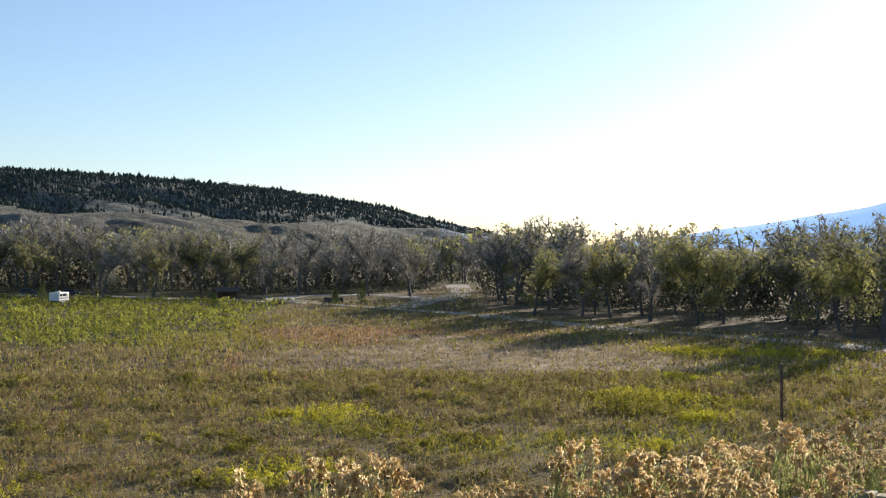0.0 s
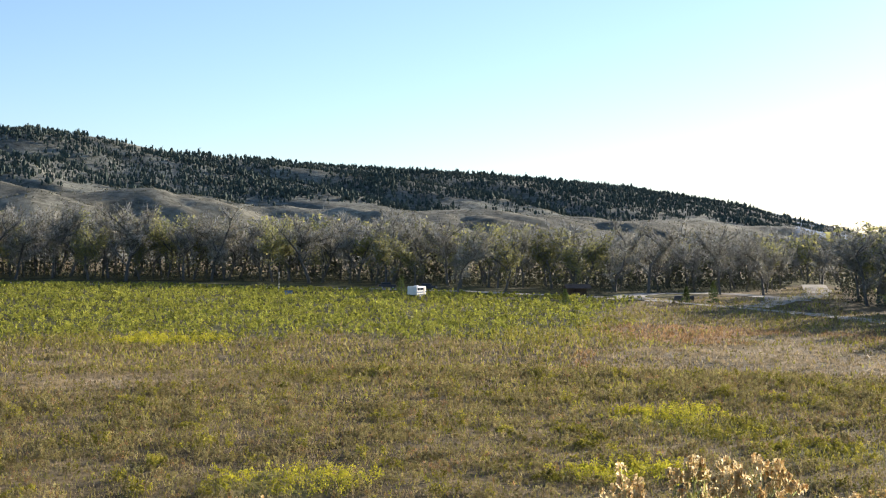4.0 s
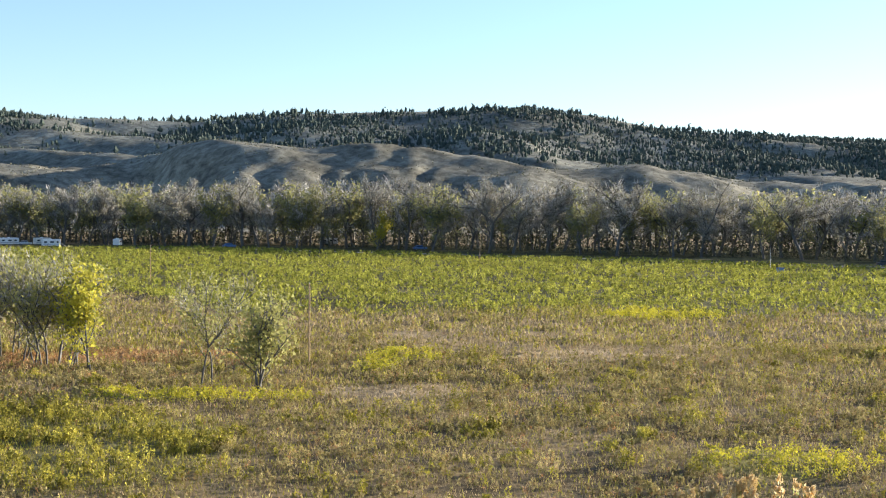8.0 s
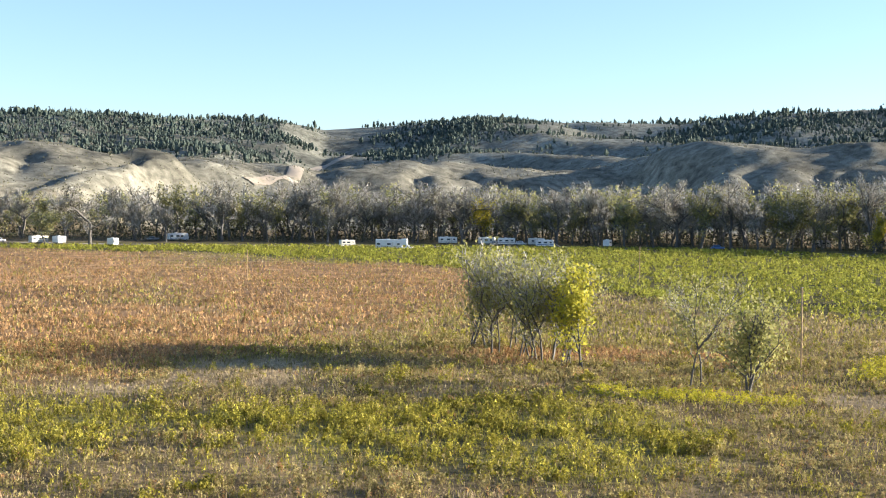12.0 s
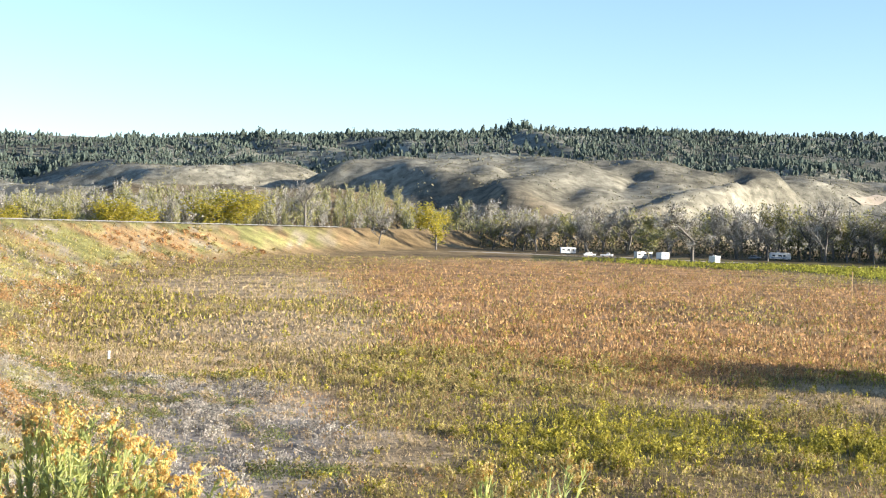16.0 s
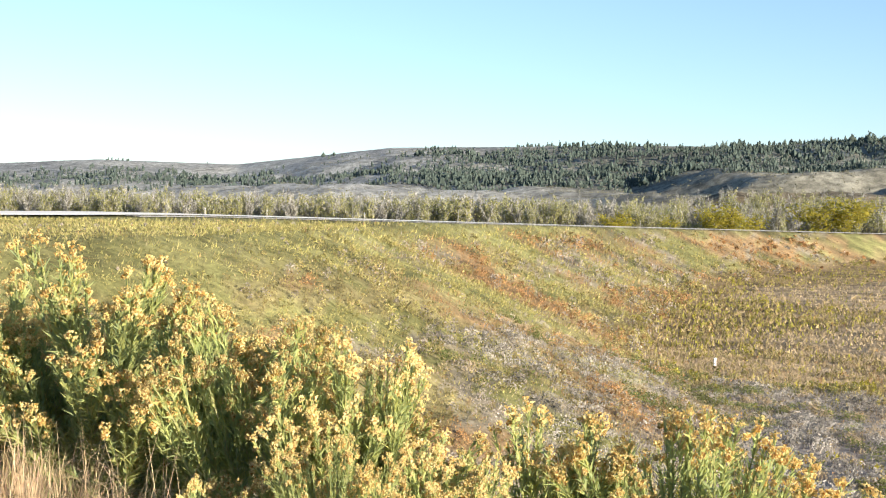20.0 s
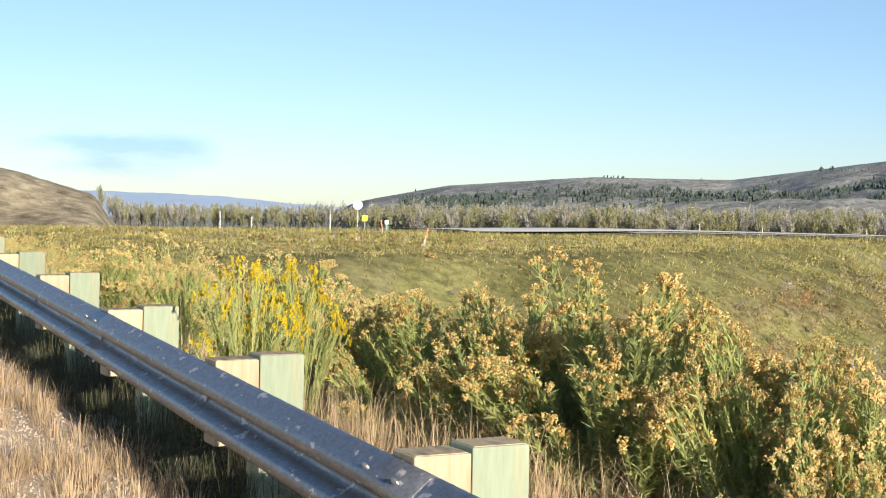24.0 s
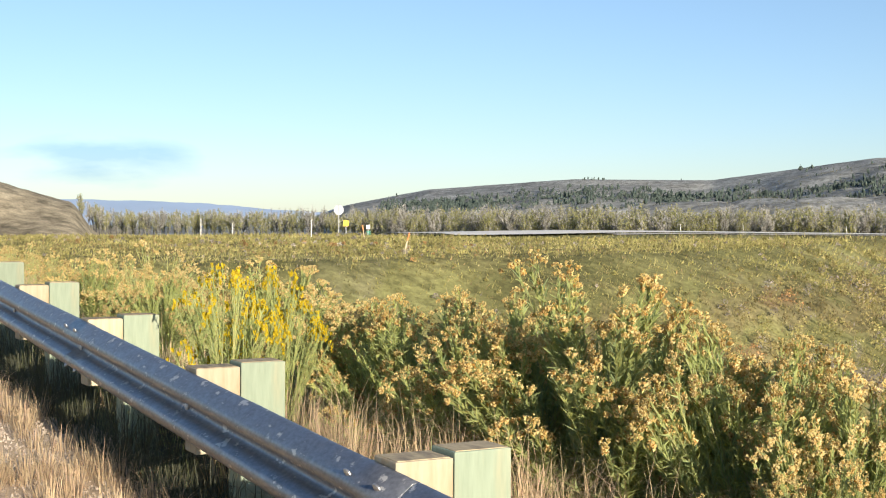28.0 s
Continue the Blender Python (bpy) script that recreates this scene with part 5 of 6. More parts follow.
def bank_plants():
    """Scrub and grass on the embankment of the highway and round the junction."""
    gen = np.random.default_rng(23)
    n = 100000
    yaw, r = gen.uniform(74, 146, n), 18 * np.exp(gen.uniform(0, math.log(420 / 18), n))
    x, y = -np.sin(np.radians(yaw)) * r, np.cos(np.radians(yaw)) * r
    z = height(x, y)
    s, q = road_frame(x, y)
    w = y - highway_edge(x)
    keep = (z > FIELD + 0.9) & ((w > 4.0) | (x > -85) & (w > -12)) & (q > 6.5) & (ripple(x / 3.5, y / 3.5, 83, 3) + 0.55 > gen.uniform(-0.5, 1.2, n))
    x, y, z, r = x[keep], y[keep], z[keep], r[keep]
    cover = bank_cover(x + gen.normal(0, 1.8, len(x)), y + gen.normal(0, 1.8, len(x)))
    green = (cover == 2) | (ease(-2.6, -0.4, z) * 0.9 > gen.uniform(0, 1, len(x)))
    rust = (cover == 1) & ~green
    grow = np.clip(r / 90, 0.45, 2.0) ** 0.8
    rest = ~green & ~rust
    dry = rest & (cover == 3)
    for pick, material, tall, leaves, label in ((green, M_BANK, 0.22, 4, "green grass on the road embankment"), (rust, M_WEED_RUST, 0.36, 5, "rust-coloured scrub on the road embankment"),
                                                (dry, M_WEED_GREY, 0.3, 3, "grey sage and bunchgrass on the road embankment"), (rest & ~dry, M_WEED_OLIVE, 0.4, 6, "olive scrub on the road embankment")):
        g = grow[pick]
        size = tall * g * gen.uniform(0.6, 1.3, pick.sum()) * (1 - 0.65 * ease(-2.6, -0.4, z[pick]))
        tri = blades(gen, x[pick], y[pick], z[pick], size, 0.55 * g, 6, 0.6, 0.022)
        if leaves:
            tri = np.concatenate([tri, leafage(gen, x[pick], y[pick], z[pick], size, 0.7 * g, leaves + 2, 0.035 * g + 0.0004 * r[pick] + 0.0009 * np.maximum(r[pick] - 110, 0))])
        tagged(new("scrub", triangles("scrub", tri, material)), label, "scrub", kind="stuff")
    n = 30000
    yaw, r = gen.uniform(74, 142, n), 22 * np.exp(gen.uniform(0, math.log(440 / 22), n))
    x, y = -np.sin(np.radians(yaw)) * r, np.cos(np.radians(yaw)) * r
    z = height(x, y)
    s, q = road_frame(x, y)
    w = y - highway_edge(x)
    toe = np.clip((z - FIELD) / 4.0, 0, 1)
    keep = (z > FIELD + 0.3) & ((w > 5.0) | (x > -85) & (w > -8)) & (q > 8) & (ripple(x / 11, y / 11, 88, 3) + 0.5 * (1 - toe) > gen.uniform(-0.3, 1.0, n))
    x, y, z, r, toe = x[keep], y[keep], z[keep], r[keep], toe[keep]
    cover = np.where(ease(-2.6, -0.4, z) * 0.9 > gen.uniform(0, 1, len(x)), 2, bank_cover(x, y))
    rank = np.where((cover == 3) | (gen.uniform(0, 1, len(x)) < 0.15), 0, np.where(cover == 1, 1, np.where(cover == 2, 2, 3)))
    for k, (material, label) in enumerate(((M_WEED_GREY, "grey sagebrush clumps on the road embankment"), (M_WEED_RUST, "rust-coloured bushes on the road embankment"), (M_BANK, "olive-green bushes on the road embankment"), (M_WEED_OLIVE, "yellow-olive bushes on the road embankment"))):
        pick = rank == k
        tall = gen.uniform(0.2, 0.7, pick.sum()) ** 1.3 * np.clip(r[pick] / 60, 0.6, 2.6) * (1 - 0.7 * ease(-2.6, -0.4, z[pick]))
        tri = leafage(gen, x[pick], y[pick], z[pick], tall, tall * gen.uniform(1.3, 2.2, pick.sum()), 44, 0.018 + 0.0007 * r[pick] + 0.0006 * np.maximum(r[pick] - 110, 0) + 0.06 * tall, low=0.0)
        tagged(new("bushes", triangles("bushes", tri, material)), label, "bushes", kind="stuff")
    n = 300000
    yaw, r = gen.uniform(74, 146, n), 16 * np.exp(gen.uniform(0, math.log(430 / 16), n))
    x, y = -np.sin(np.radians(yaw)) * r, np.cos(np.radians(yaw)) * r
    z = height(x, y)
    s, q = road_frame(x, y)
    w = y - highway_edge(x)
    keep = (z > FIELD + 0.6) & ((w > 2.5) | (x > -85) & (w > -12)) & (q > 5.5)
    x, y, z, r = x[keep], y[keep], z[keep], r[keep]
    cover = bank_cover(x + gen.normal(0, 1.8, len(x)), y + gen.normal(0, 1.8, len(x)))
    kind = np.where((cover == 2) | (ease(-2.6, -0.4, z) * 0.9 > gen.uniform(0, 1, len(x))), 0, np.where(cover == 1, 2, np.where(cover == 3, 3, np.where(gen.uniform(0, 1, len(x)) < 0.5, 1, 0))))
    grow = np.clip(r / 90, 0.3, 2.4)
    for k, (material, label) in enumerate(((M_BANK, "olive-green turf on the road embankment"), (M_TURF_BROWN, "brown turf on the road embankment"), (M_TURF_RUST, "rusty turf on the road embankment"), (M_WEED_GREY, "grey dry turf on the road embankment"))):
        pick = kind == k
        g = grow[pick]
        tri = blades(gen, x[pick], y[pick], z[pick], 0.24 * g * gen.uniform(0.6, 1.4, pick.sum()), 1.3 * g * gen.uniform(0.6, 1.3, pick.sum()), 1, 0.9, 0.032)
        tagged(new("turf", triangles("turf", tri, material)), label, "grass", kind="stuff")


bank_plants()


def verge_grass():
    """Straw and green tufts along the guardrail, and pebbles on the shoulder."""
    gen = np.random.default_rng(25)
    # s range, q range, tufts, height, width, blades, material, label
    for s0, s1, q0, q1, count, tall, per, material, label in (
            (0.6, 22, 1.0, 1.78, 430, 0.28, 46, M_STRAW, "dry straw-coloured grass tufts along the foot of the guardrail"),
            # these weeds carry the rail's deep shade in their dark colour
            (-9, 26, 1.76, 1.95, 700, 0.3, 18, M_UNDER_SHADE, "matted weeds under the guardrail, dark in place of its shade"),
            (-9, 26, 1.8, 2.6, 1300, 0.5, 18, M_UNDER_SHADE, "matted weeds under and behind the guardrail, dark in place of shade"),
            (-12, 20, 2.2, 3.4, 800, 0.56, 16, M_STRAW, "tall arching straw-coloured grass behind the guardrail posts"),
            (3.0, 6.6, 2.12, 3.7, 340, 0.58, 26, M_STRAW, "lit patch of arching straw-coloured grass between the shrubs"),
            (-12, 20, 2.2, 4.2, 800, 0.46, 18, M_NARROW, "grey-green grass and young shoots behind the guardrail posts")):
        s, q = gen.uniform(s0, s1, count), gen.uniform(q0, q1, count)
        x, y = STAND[0] + ALONG[0] * s + ASIDE[0] * q, STAND[1] + ALONG[1] * s + ASIDE[1] * q
        z = height(x, y)
        i = np.repeat(np.arange(count), per)
        m = len(i)
        a = gen.uniform(0, 6.283, m)
        h = tall * gen.uniform(0.5, 1.25, count)[i] * gen.uniform(0.5, 1.1, m)
        out = np.stack([np.cos(a), np.sin(a), 0 * a], -1)
        base = np.stack([x[i], y[i], z[i]], -1) + out * gen.uniform(0, 0.06, m)[:, None]
        bend = gen.uniform(0.1, 1.0, m)[:, None]
        mid = base + out * bend * 0.35 * h[:, None] + np.stack([0 * h, 0 * h, h * 0.62], -1)
        tip = base + out * bend * 1.1 * h[:, None] + np.stack([0 * h, 0 * h, h * (1.05 - 0.5 * bend[:, 0])], -1)
        side = np.stack([-np.sin(a), np.cos(a), 0 * a], -1) * (0.0016 if material is M_STRAW else 0.0021)
        tri = np.concatenate([np.stack([base - side, base + side, mid - side * 0.8], 1), np.stack([base + side, mid + side * 0.8, mid - side * 0.8], 1), np.stack([mid - side * 0.8, mid + side * 0.8, tip], 1)])
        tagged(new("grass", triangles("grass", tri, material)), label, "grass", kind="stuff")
    n = 26000
    s, q = gen.uniform(2.5, 16, n), gen.uniform(-0.5, 1.75, n)
    x, y = STAND[0] + ALONG[0] * s + ASIDE[0] * q, STAND[1] + ALONG[1] * s + ASIDE[1] * q
    c = np.stack([x, y, height(x, y) + 0.047], -1)
    r = gen.uniform(0.004, 0.012, n)
    axes = np.array([(1, 0, -0.4), (0, 1, -0.4), (-1, 0, -0.4), (0, -1, -0.4), (0, 0, 0.75)])
    v = c[:, None] + (axes[None] + gen.normal(0, 0.25, (n, 5, 3))) * r[:, None, None]
    idx = np.array([(0, 1, 4), (1, 2, 4), (2, 3, 4), (3, 0, 4)])
    faces = (np.arange(n)[:, None, None] * 5 + idx[None]).reshape(-1, 3)
    tagged(new("pebbles", mesh_of("pebbles", v.reshape(-1, 3), faces, M_STONE)), "loose pebbles on the gravel shoulder", "pebbles", kind="stuff")


verge_grass()


def pine_woods():
    """Far pines on the hill slopes: a ragged column of sprays each, widest low down."""
    gen = np.random.default_rng(3)
    n = 260000
    yaw, r = gen.uniform(-2, 127, n), gen.uniform(1100, 2700, n)
    x, y = -np.sin(np.radians(yaw)) * r, np.cos(np.radians(yaw)) * r
    far_off = np.interp(yaw, SKYLINE[:, 0], SKYLINE[:, 2])
    z = height(x, y)
    k = r / far_off
    thick = 1.0 * ripple(x / 130, y / 130, 71, 4) + 0.5 * ripple(x / 45, y / 45, 72, 2) + 0.85 * ease(0.66, 0.78, k) - 0.6 * ease(0.9, 0.97, k) - 1.6 * ease(1.0, 1.06, k) - 1.5 * (1 - ease(0.6, 0.7, k))
    thick += 0.3 * (1 - ease(18, 36, yaw))
    thick -= 0.5 * ease(98, 110, yaw) + 0.9 * np.exp(-((yaw - 59.5) / 2.2) ** 2) + 0.25 * np.exp(-((yaw - 50) / 4) ** 2)
    thick -= 0.9 * ease(98, 107, yaw) * ease(0.8, 0.92, k)
    keep = (thick > gen.uniform(0.0, 0.9, n)) & (z > FIELD + 25)
    x, y, z, k = x[keep][:36000], y[keep][:36000], z[keep][:36000], k[keep][:36000]
    m = len(x)
    tall = np.clip(np.exp(gen.normal(1.62, 0.34, m)), 2.4, 10.5) * np.clip(1.0 + 0.3 * ripple(x / 80, y / 80, 73, 2), 0.6, 1.3) * (1 - 0.2 * ease(0.92, 0.98, k))
    wide = tall * gen.uniform(0.45, 0.75, m)
    sprays = leafage(gen, x, y, z, tall, wide * 1.15, 5, tall * 0.22, low=0.1, rise=0.5)
    # the dense heart of each crown
    a = gen.uniform(0, 6.283, m)[:, None] + np.arange(4) * (math.pi / 2)
    rings = []
    for h, w in ((0.1, 0.5), (0.38, 1.0), (0.7, 0.66)):
        rad = wide[:, None] * 0.42 * w * gen.uniform(0.5, 1.5, (m, 4))
        rings.append(np.stack([x[:, None] + np.cos(a) * rad, y[:, None] + np.sin(a) * rad, z[:, None] + tall[:, None] * (h + gen.normal(0, 0.06, (m, 4)))], -1))
    tip = np.stack([x + gen.normal(0, 0.4, m), y + gen.normal(0, 0.4, m), z + tall * gen.uniform(0.88, 1.05, m)], -1)
    tri = [sprays]
    for c in range(4):
        d = (c + 1) % 4
        for low, high in ((0, 1), (1, 2)):
            tri += [np.stack([rings[low][:, c], rings[low][:, d], rings[high][:, d]], 1), np.stack([rings[low][:, c], rings[high][:, d], rings[high][:, c]], 1)]
        tri.append(np.stack([rings[2][:, c], rings[2][:, d], tip], 1))
    tri = np.concatenate(tri)
    me = triangles("pine_woods", tri, M_PINE)
    tagged(new("pine_woods", me), "dark scattered pines over the slopes of the far hills", "woods", kind="stuff")


pine_woods()


def hill_sage():
    """Low dark brush dotted over the bare foothills."""
    gen = np.random.default_rng(31)
    n = 130000
    yaw, r = gen.uniform(-2, 128, n), gen.uniform(820, 2000, n)
    x, y = -np.sin(np.radians(yaw)) * r, np.cos(np.radians(yaw)) * r
    z = height(x, y)
    keep = (z > FIELD + 6) & (ripple(x / 70, y / 70, 75, 4) + 0.25 > gen.uniform(-0.5, 1.0, n))
    x, y, z = x[keep][:46000], y[keep][:46000], z[keep][:46000]
    m = len(x)
    tall = gen.uniform(0.5, 1.5, m)
    tri = leafage(gen, x, y, z, tall, tall * 1.8, 4, tall * 0.8, low=0.0)
    tagged(new("sagebrush", triangles("sagebrush", tri, M_SAGE)), "low dark sagebrush dotted over the foothills", "brush", kind="stuff")


hill_sage()


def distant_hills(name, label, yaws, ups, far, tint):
    """A ridge on the horizon, far behind all else, its haze painted as glow."""
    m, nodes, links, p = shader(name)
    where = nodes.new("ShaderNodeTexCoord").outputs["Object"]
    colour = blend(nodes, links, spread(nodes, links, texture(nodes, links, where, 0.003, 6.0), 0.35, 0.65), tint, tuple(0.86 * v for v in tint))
    # emission stands in for the haze in front of the ridge
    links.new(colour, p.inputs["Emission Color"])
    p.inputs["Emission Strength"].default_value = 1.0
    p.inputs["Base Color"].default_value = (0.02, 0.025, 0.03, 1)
    a = np.linspace(yaws[0], yaws[-1], 160)
    up = np.interp(a, yaws, ups) + 0.05 * ripple(a / 1.3, a * 0, 93, 4)
    x, y = -np.sin(np.radians(a)) * far, np.cos(np.radians(a)) * far
    rows_ = []
    for k, back in ((0.0, 0.0), (0.6, 150), (1.0, 400), (0.7, 900)):
        grow = 1 + back / far
        rows_.append(np.stack([x * grow, y * grow, FIELD - 20 + k * (EYE + far * grow * np.tan(np.radians(up)) - FIELD + 20)], -1))
    n = len(a)
    i, j = np.meshgrid(np.arange(3), np.arange(n - 1), indexing="ij")
    quads = np.stack([i * n + j, i * n + j + 1, (i + 1) * n + j + 1, (i + 1) * n + j], -1).reshape(-1, 4)
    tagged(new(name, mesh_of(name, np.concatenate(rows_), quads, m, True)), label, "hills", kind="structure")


distant_hills("backdrop", "hills on the horizon, pale blue haze painted as glow", (-34, -25, -18, -14.3, -10.9, -7, -4), (2.4, 2.1, 1.65, 1.0, 0.5, -0.1, -0.3), 4400, (0.20, 0.34, 0.58))
distant_hills("backdrop", "hills beyond the highway, blue-grey haze painted as glow", (126, 130.9, 135.3, 139.2, 148), (0.3, 0.5, 0.78, 0.85, 0.8), 4400, (0.215, 0.265, 0.345))


# ---- young trees on the meadow ----
THIN = [tree_kind("young_cottonwood", "slender young cottonwood, half bare, standing in a clump on the meadow", 600 + k, 9.8, 0.5, 0.12, 420, 900, M_LEAF_PALE, 0.5, 0.29, low=0.13, twig_size=1.0, stems=2, straddle=0.8, group="meadow trees", slim=0.06) for k in range(4)]
LEAFY = tree_kind("young_cottonwood", "young cottonwood full of yellow-green leaves at the edge of its clump", 620, 8.4, 0.4, 0.1, 200, 2600, M_LEAF_BRIGHT, 0.42, 0.27, low=0.16, twig_size=0.4, stems=2, straddle=0.4, group="meadow trees")
SPARSE = [tree_kind("young_cottonwood", "small slender cottonwood with sparse pale leaves on the meadow", 630 + k, 8.4, 0.36, 0.095, 420, 650, M_LEAF_PALE, 0.4, 0.23, low=0.2, twig_size=0.7, stems=1, group="meadow trees", slim=0.04) for k in range(2)]
DENSE = tree_kind("young_cottonwood", "bushy young cottonwood with mixed green and brown leaves on the meadow", 640, 7.8, 0.44, 0.11, 350, 1900, M_LEAF_PALE, 0.45, 0.24, low=0.14, twig_size=0.45, stems=3, straddle=0.4, group="meadow trees")


def young_trees():
    local = random.Random(31)
    for k, (a, d, size) in enumerate(((53.9, 129, 0.95), (53.3, 128, 1.0), (52.8, 124, 1.03), (52.4, 127, 0.95), (51.9, 122, 1.0), (51.5, 120, 0.92), (51.0, 118, 0.9), (50.6, 119, 0.95), (50.2, 116, 0.85), (50.0, 117.5, 0.8))):
        plant(THIN[k % 4], *polar(a, d), size, local.uniform(0, 6.28))
    plant(LEAFY, *polar(49.35, 114.5), 1.0, 0.4)
    plant(SPARSE[0], *polar(45.0, 103), 1.0, 1.0)
    plant(SPARSE[1], *polar(44.5, 103.5), 0.95, 2.0)
    plant(DENSE, *polar(42.5, 99), 1.0, 0.3)
    # single trees in front of the wood and beyond the highway
    for kind, a, d, size, wide in (("pale", -3.8, 246, 0.68, 1.4), ("bare", -5.8, 244, 0.6, 1.3), ("olive", -7.0, 240, 0.66, 1.1), ("bare", -8.6, 230, 0.62, 1.2), ("pale", -10.6, 222, 0.84, 1.1), ("pale", -11.6, 224, 0.7, 1.2), ("pale", -15.2, 200, 0.66, 1.3), ("pale", -16.7, 196, 0.72, 1.2), ("olive", -17.8, 192, 0.78, 1.1),
                                   ("olive", 12.0, 318, 0.68, 1.1), ("bare", 14.0, 312, 0.66, 1.2), ("yellow", 80.1, 560, 1.15, 1.3), ("yellow", 93.6, 470, 1.08, 1.6), ("yellow", 92.4, 476, 1.0, 1.6), ("yellow", 97.8, 520, 0.9, 1.5), ("bare", 69.5, 468, 0.9, 1.5), ("olive", 71.2, 476, 0.6, 1.5), ("olive", 94.8, 480, 0.7, 1.5),
                                   ("yellow", 89.4, 500, 1.1, 1.8), ("yellow", 88.4, 505, 0.95, 1.7), ("yellow", 95.2, 500, 0.8, 1.2), ("bare", 85.6, 520, 0.75, 1.3), ("olive", 76.5, 590, 0.7, 1.3), ("bare", 82.5, 540, 0.6, 1.4)):
        plant(local.choice(KINDS[kind]), *polar(a, d), size, local.uniform(0, 6.28), wide=wide)


young_trees()


def young_fir(seed, tall):
    root = thing("young_conifer", "small bushy green conifer planted beside the campground road", "tree", "planted conifers")
    gen = np.random.default_rng(seed)
    part("trunk", rod(bmesh.new(), (0, 0, -0.1), (0, 0, tall * 0.8), 0.09, 0.02, 6), M_BARK, root)
    count = 420
    k = gen.uniform(0.06, 1, count)
    a = gen.uniform(0, 6.283, count)
    rad = (1.02 - k) * tall * 0.33 * gen.uniform(0.4, 1.1, count)
    at = np.stack([np.cos(a) * rad, np.sin(a) * rad, k * tall], -1)
    d = np.stack([np.cos(a), np.sin(a), gen.uniform(-0.1, 0.9, count)], -1) * gen.uniform(0.25, 0.5, count)[:, None]
    e = np.stack([-np.sin(a), np.cos(a), gen.normal(0, 0.4, count)], -1) * 0.16
    part("crown", triangles("crown", np.stack([at - e, at + e, at + d], 1), M_LEAF_FIR), None, root)["kind"] = "stuff"
    return root


for n, (a, d, tall) in enumerate(((4.5, 289, 3.4), (3.4, 292, 4.6), (9.46, 266, 3.6), (16.3, 312, 4.6))):
    plant(young_fir(700 + n, tall), *polar(a, d), 1.0, n)


# ---- poles, posts and signs ----
def stand(ob, yaw, d, turn=0.0, lift=0.0):
    x, y = polar(yaw, d)
    z = float(height(np.array(x), np.array(y))) + lift
    ob.matrix_basis = Matrix.Translation((x, y, z)) @ Matrix.Rotation(radians(yaw + turn), 4, "Z")
    return ob


def pole(yaw, d, tall, material, label, radius=0.085):
    root = thing("pole", label, "pole", "meadow poles")
    part("shaft", rod(bmesh.new(), (0, 0, -0.4), (0, 0, tall), radius, radius * 0.75, 10), material, root)
    part("cap", rod(bmesh.new(), (0, 0, tall), (0, 0, tall + 0.05), radius * 0.8, radius * 0.5, 10), M_STEEL, root)
    return stand(root, yaw, d)


WOODPOLE = "tall thin weathered wooden pole standing alone in the weedy meadow"
for a, d, tall in ((40.46, 115, 6.9), (46.9, 252, 6.5), (63.2, 248, 5.4), (33.3, 345, 5.0)):
    pole(a, d, tall, M_POLE, WOODPOLE)
pole(-13.9, 87, 5.5, M_BROWN, "thin dark wooden pole standing alone in the weedy meadow", 0.11)


def lamp_post(yaw, d):
    root = thing("lamp_post", "grey campground lamp post beside the dirt road", "lamp post")
    part("shaft", rod(bmesh.new(), (0, 0, -0.3), (0, 0, 5.4), 0.07, 0.05, 8), M_STEEL, root)
    part("lamp_head", boxed(-0.25, 0.25, -0.16, 0.16, 5.38, 5.62, bevel=0.05), M_DARK, root)
    return stand(root, yaw, d)


lamp_post(21.4, 318)


def delineator(yaw, d, tall=1.2):
    root = thing("delineator_post", "white roadside delineator post beside the highway", "road post", "highway posts")
    part("shaft", boxed(-0.026, 0.026, -0.018, 0.018, -0.3, tall, bevel=0.006), M_CREAM, root)
    part("reflector", boxed(-0.04, 0.04, -0.032, -0.021, tall - 0.25, tall - 0.08, bevel=0.004), M_STEEL, root, "small grey reflector")
    return stand(root, yaw, d)


for a, d, tall in ((130.0, 92, 1.25), (134.5, 95, 1.25), (133.2, 105, 0.9), (116.1, 158, 1.25), (108.1, 168, 1.1), (104.2, 185, 1.8), (112.15, 160, 1.2), (114.7, 130, 0.9), (96.6, 300, 2.0), (121.5, 140, 1.1)):
    delineator(a, d, tall)


def lath(yaw, d, tall, lean):
    root = thing("survey_stake", "leaning wooden survey stake with an orange painted top", "stake", "survey stakes")
    tilt = Matrix.Rotation(radians(lean), 4, "Y")
    for name, z0, z1, material in (("shaft", -0.2, tall * 0.6, M_BLOCK), ("painted_top", tall * 0.6, tall, M_ORANGE)):
        bm = boxed(-0.03, 0.03, -0.012, 0.012, z0, z1, bevel=0.004)
        bm.transform(tilt)
        part(name, bm, material, root)
    return stand(root, yaw, d)


lath(126.2, 66, 0.95, 14)
lath(141.4, 36, 1.1, 8)
lath(127.8, 92, 0.95, -9)


def octagon_sign():
    root = thing("stop_sign", "octagonal road sign seen from its bare aluminium back", "road sign")
    bm = bmesh.new()
    bmesh.ops.create_cone(bm, cap_ends=True, segments=8, radius1=0.41, radius2=0.41, depth=0.012, matrix=Matrix.Translation((0, 0, 2.42)) @ Matrix.Rotation(radians(90), 4, "X") @ Matrix.Rotation(radians(22.5), 4, "Z"))
    part("plate", bm, M_SIGNBACK, root)
    part("post", boxed(-0.03, 0.03, -0.06, -0.012, -0.4, 2.8, bevel=0.006), M_STEEL, root)
    for z in (2.25, 2.6):
        part("bolt", rod(bmesh.new(), (0, -0.062, z), (0, -0.075, z), 0.012, 0.012, 8), M_BOLT, root)
    return root


stop_sign = stand(octagon_sign(), 128.85, 107)
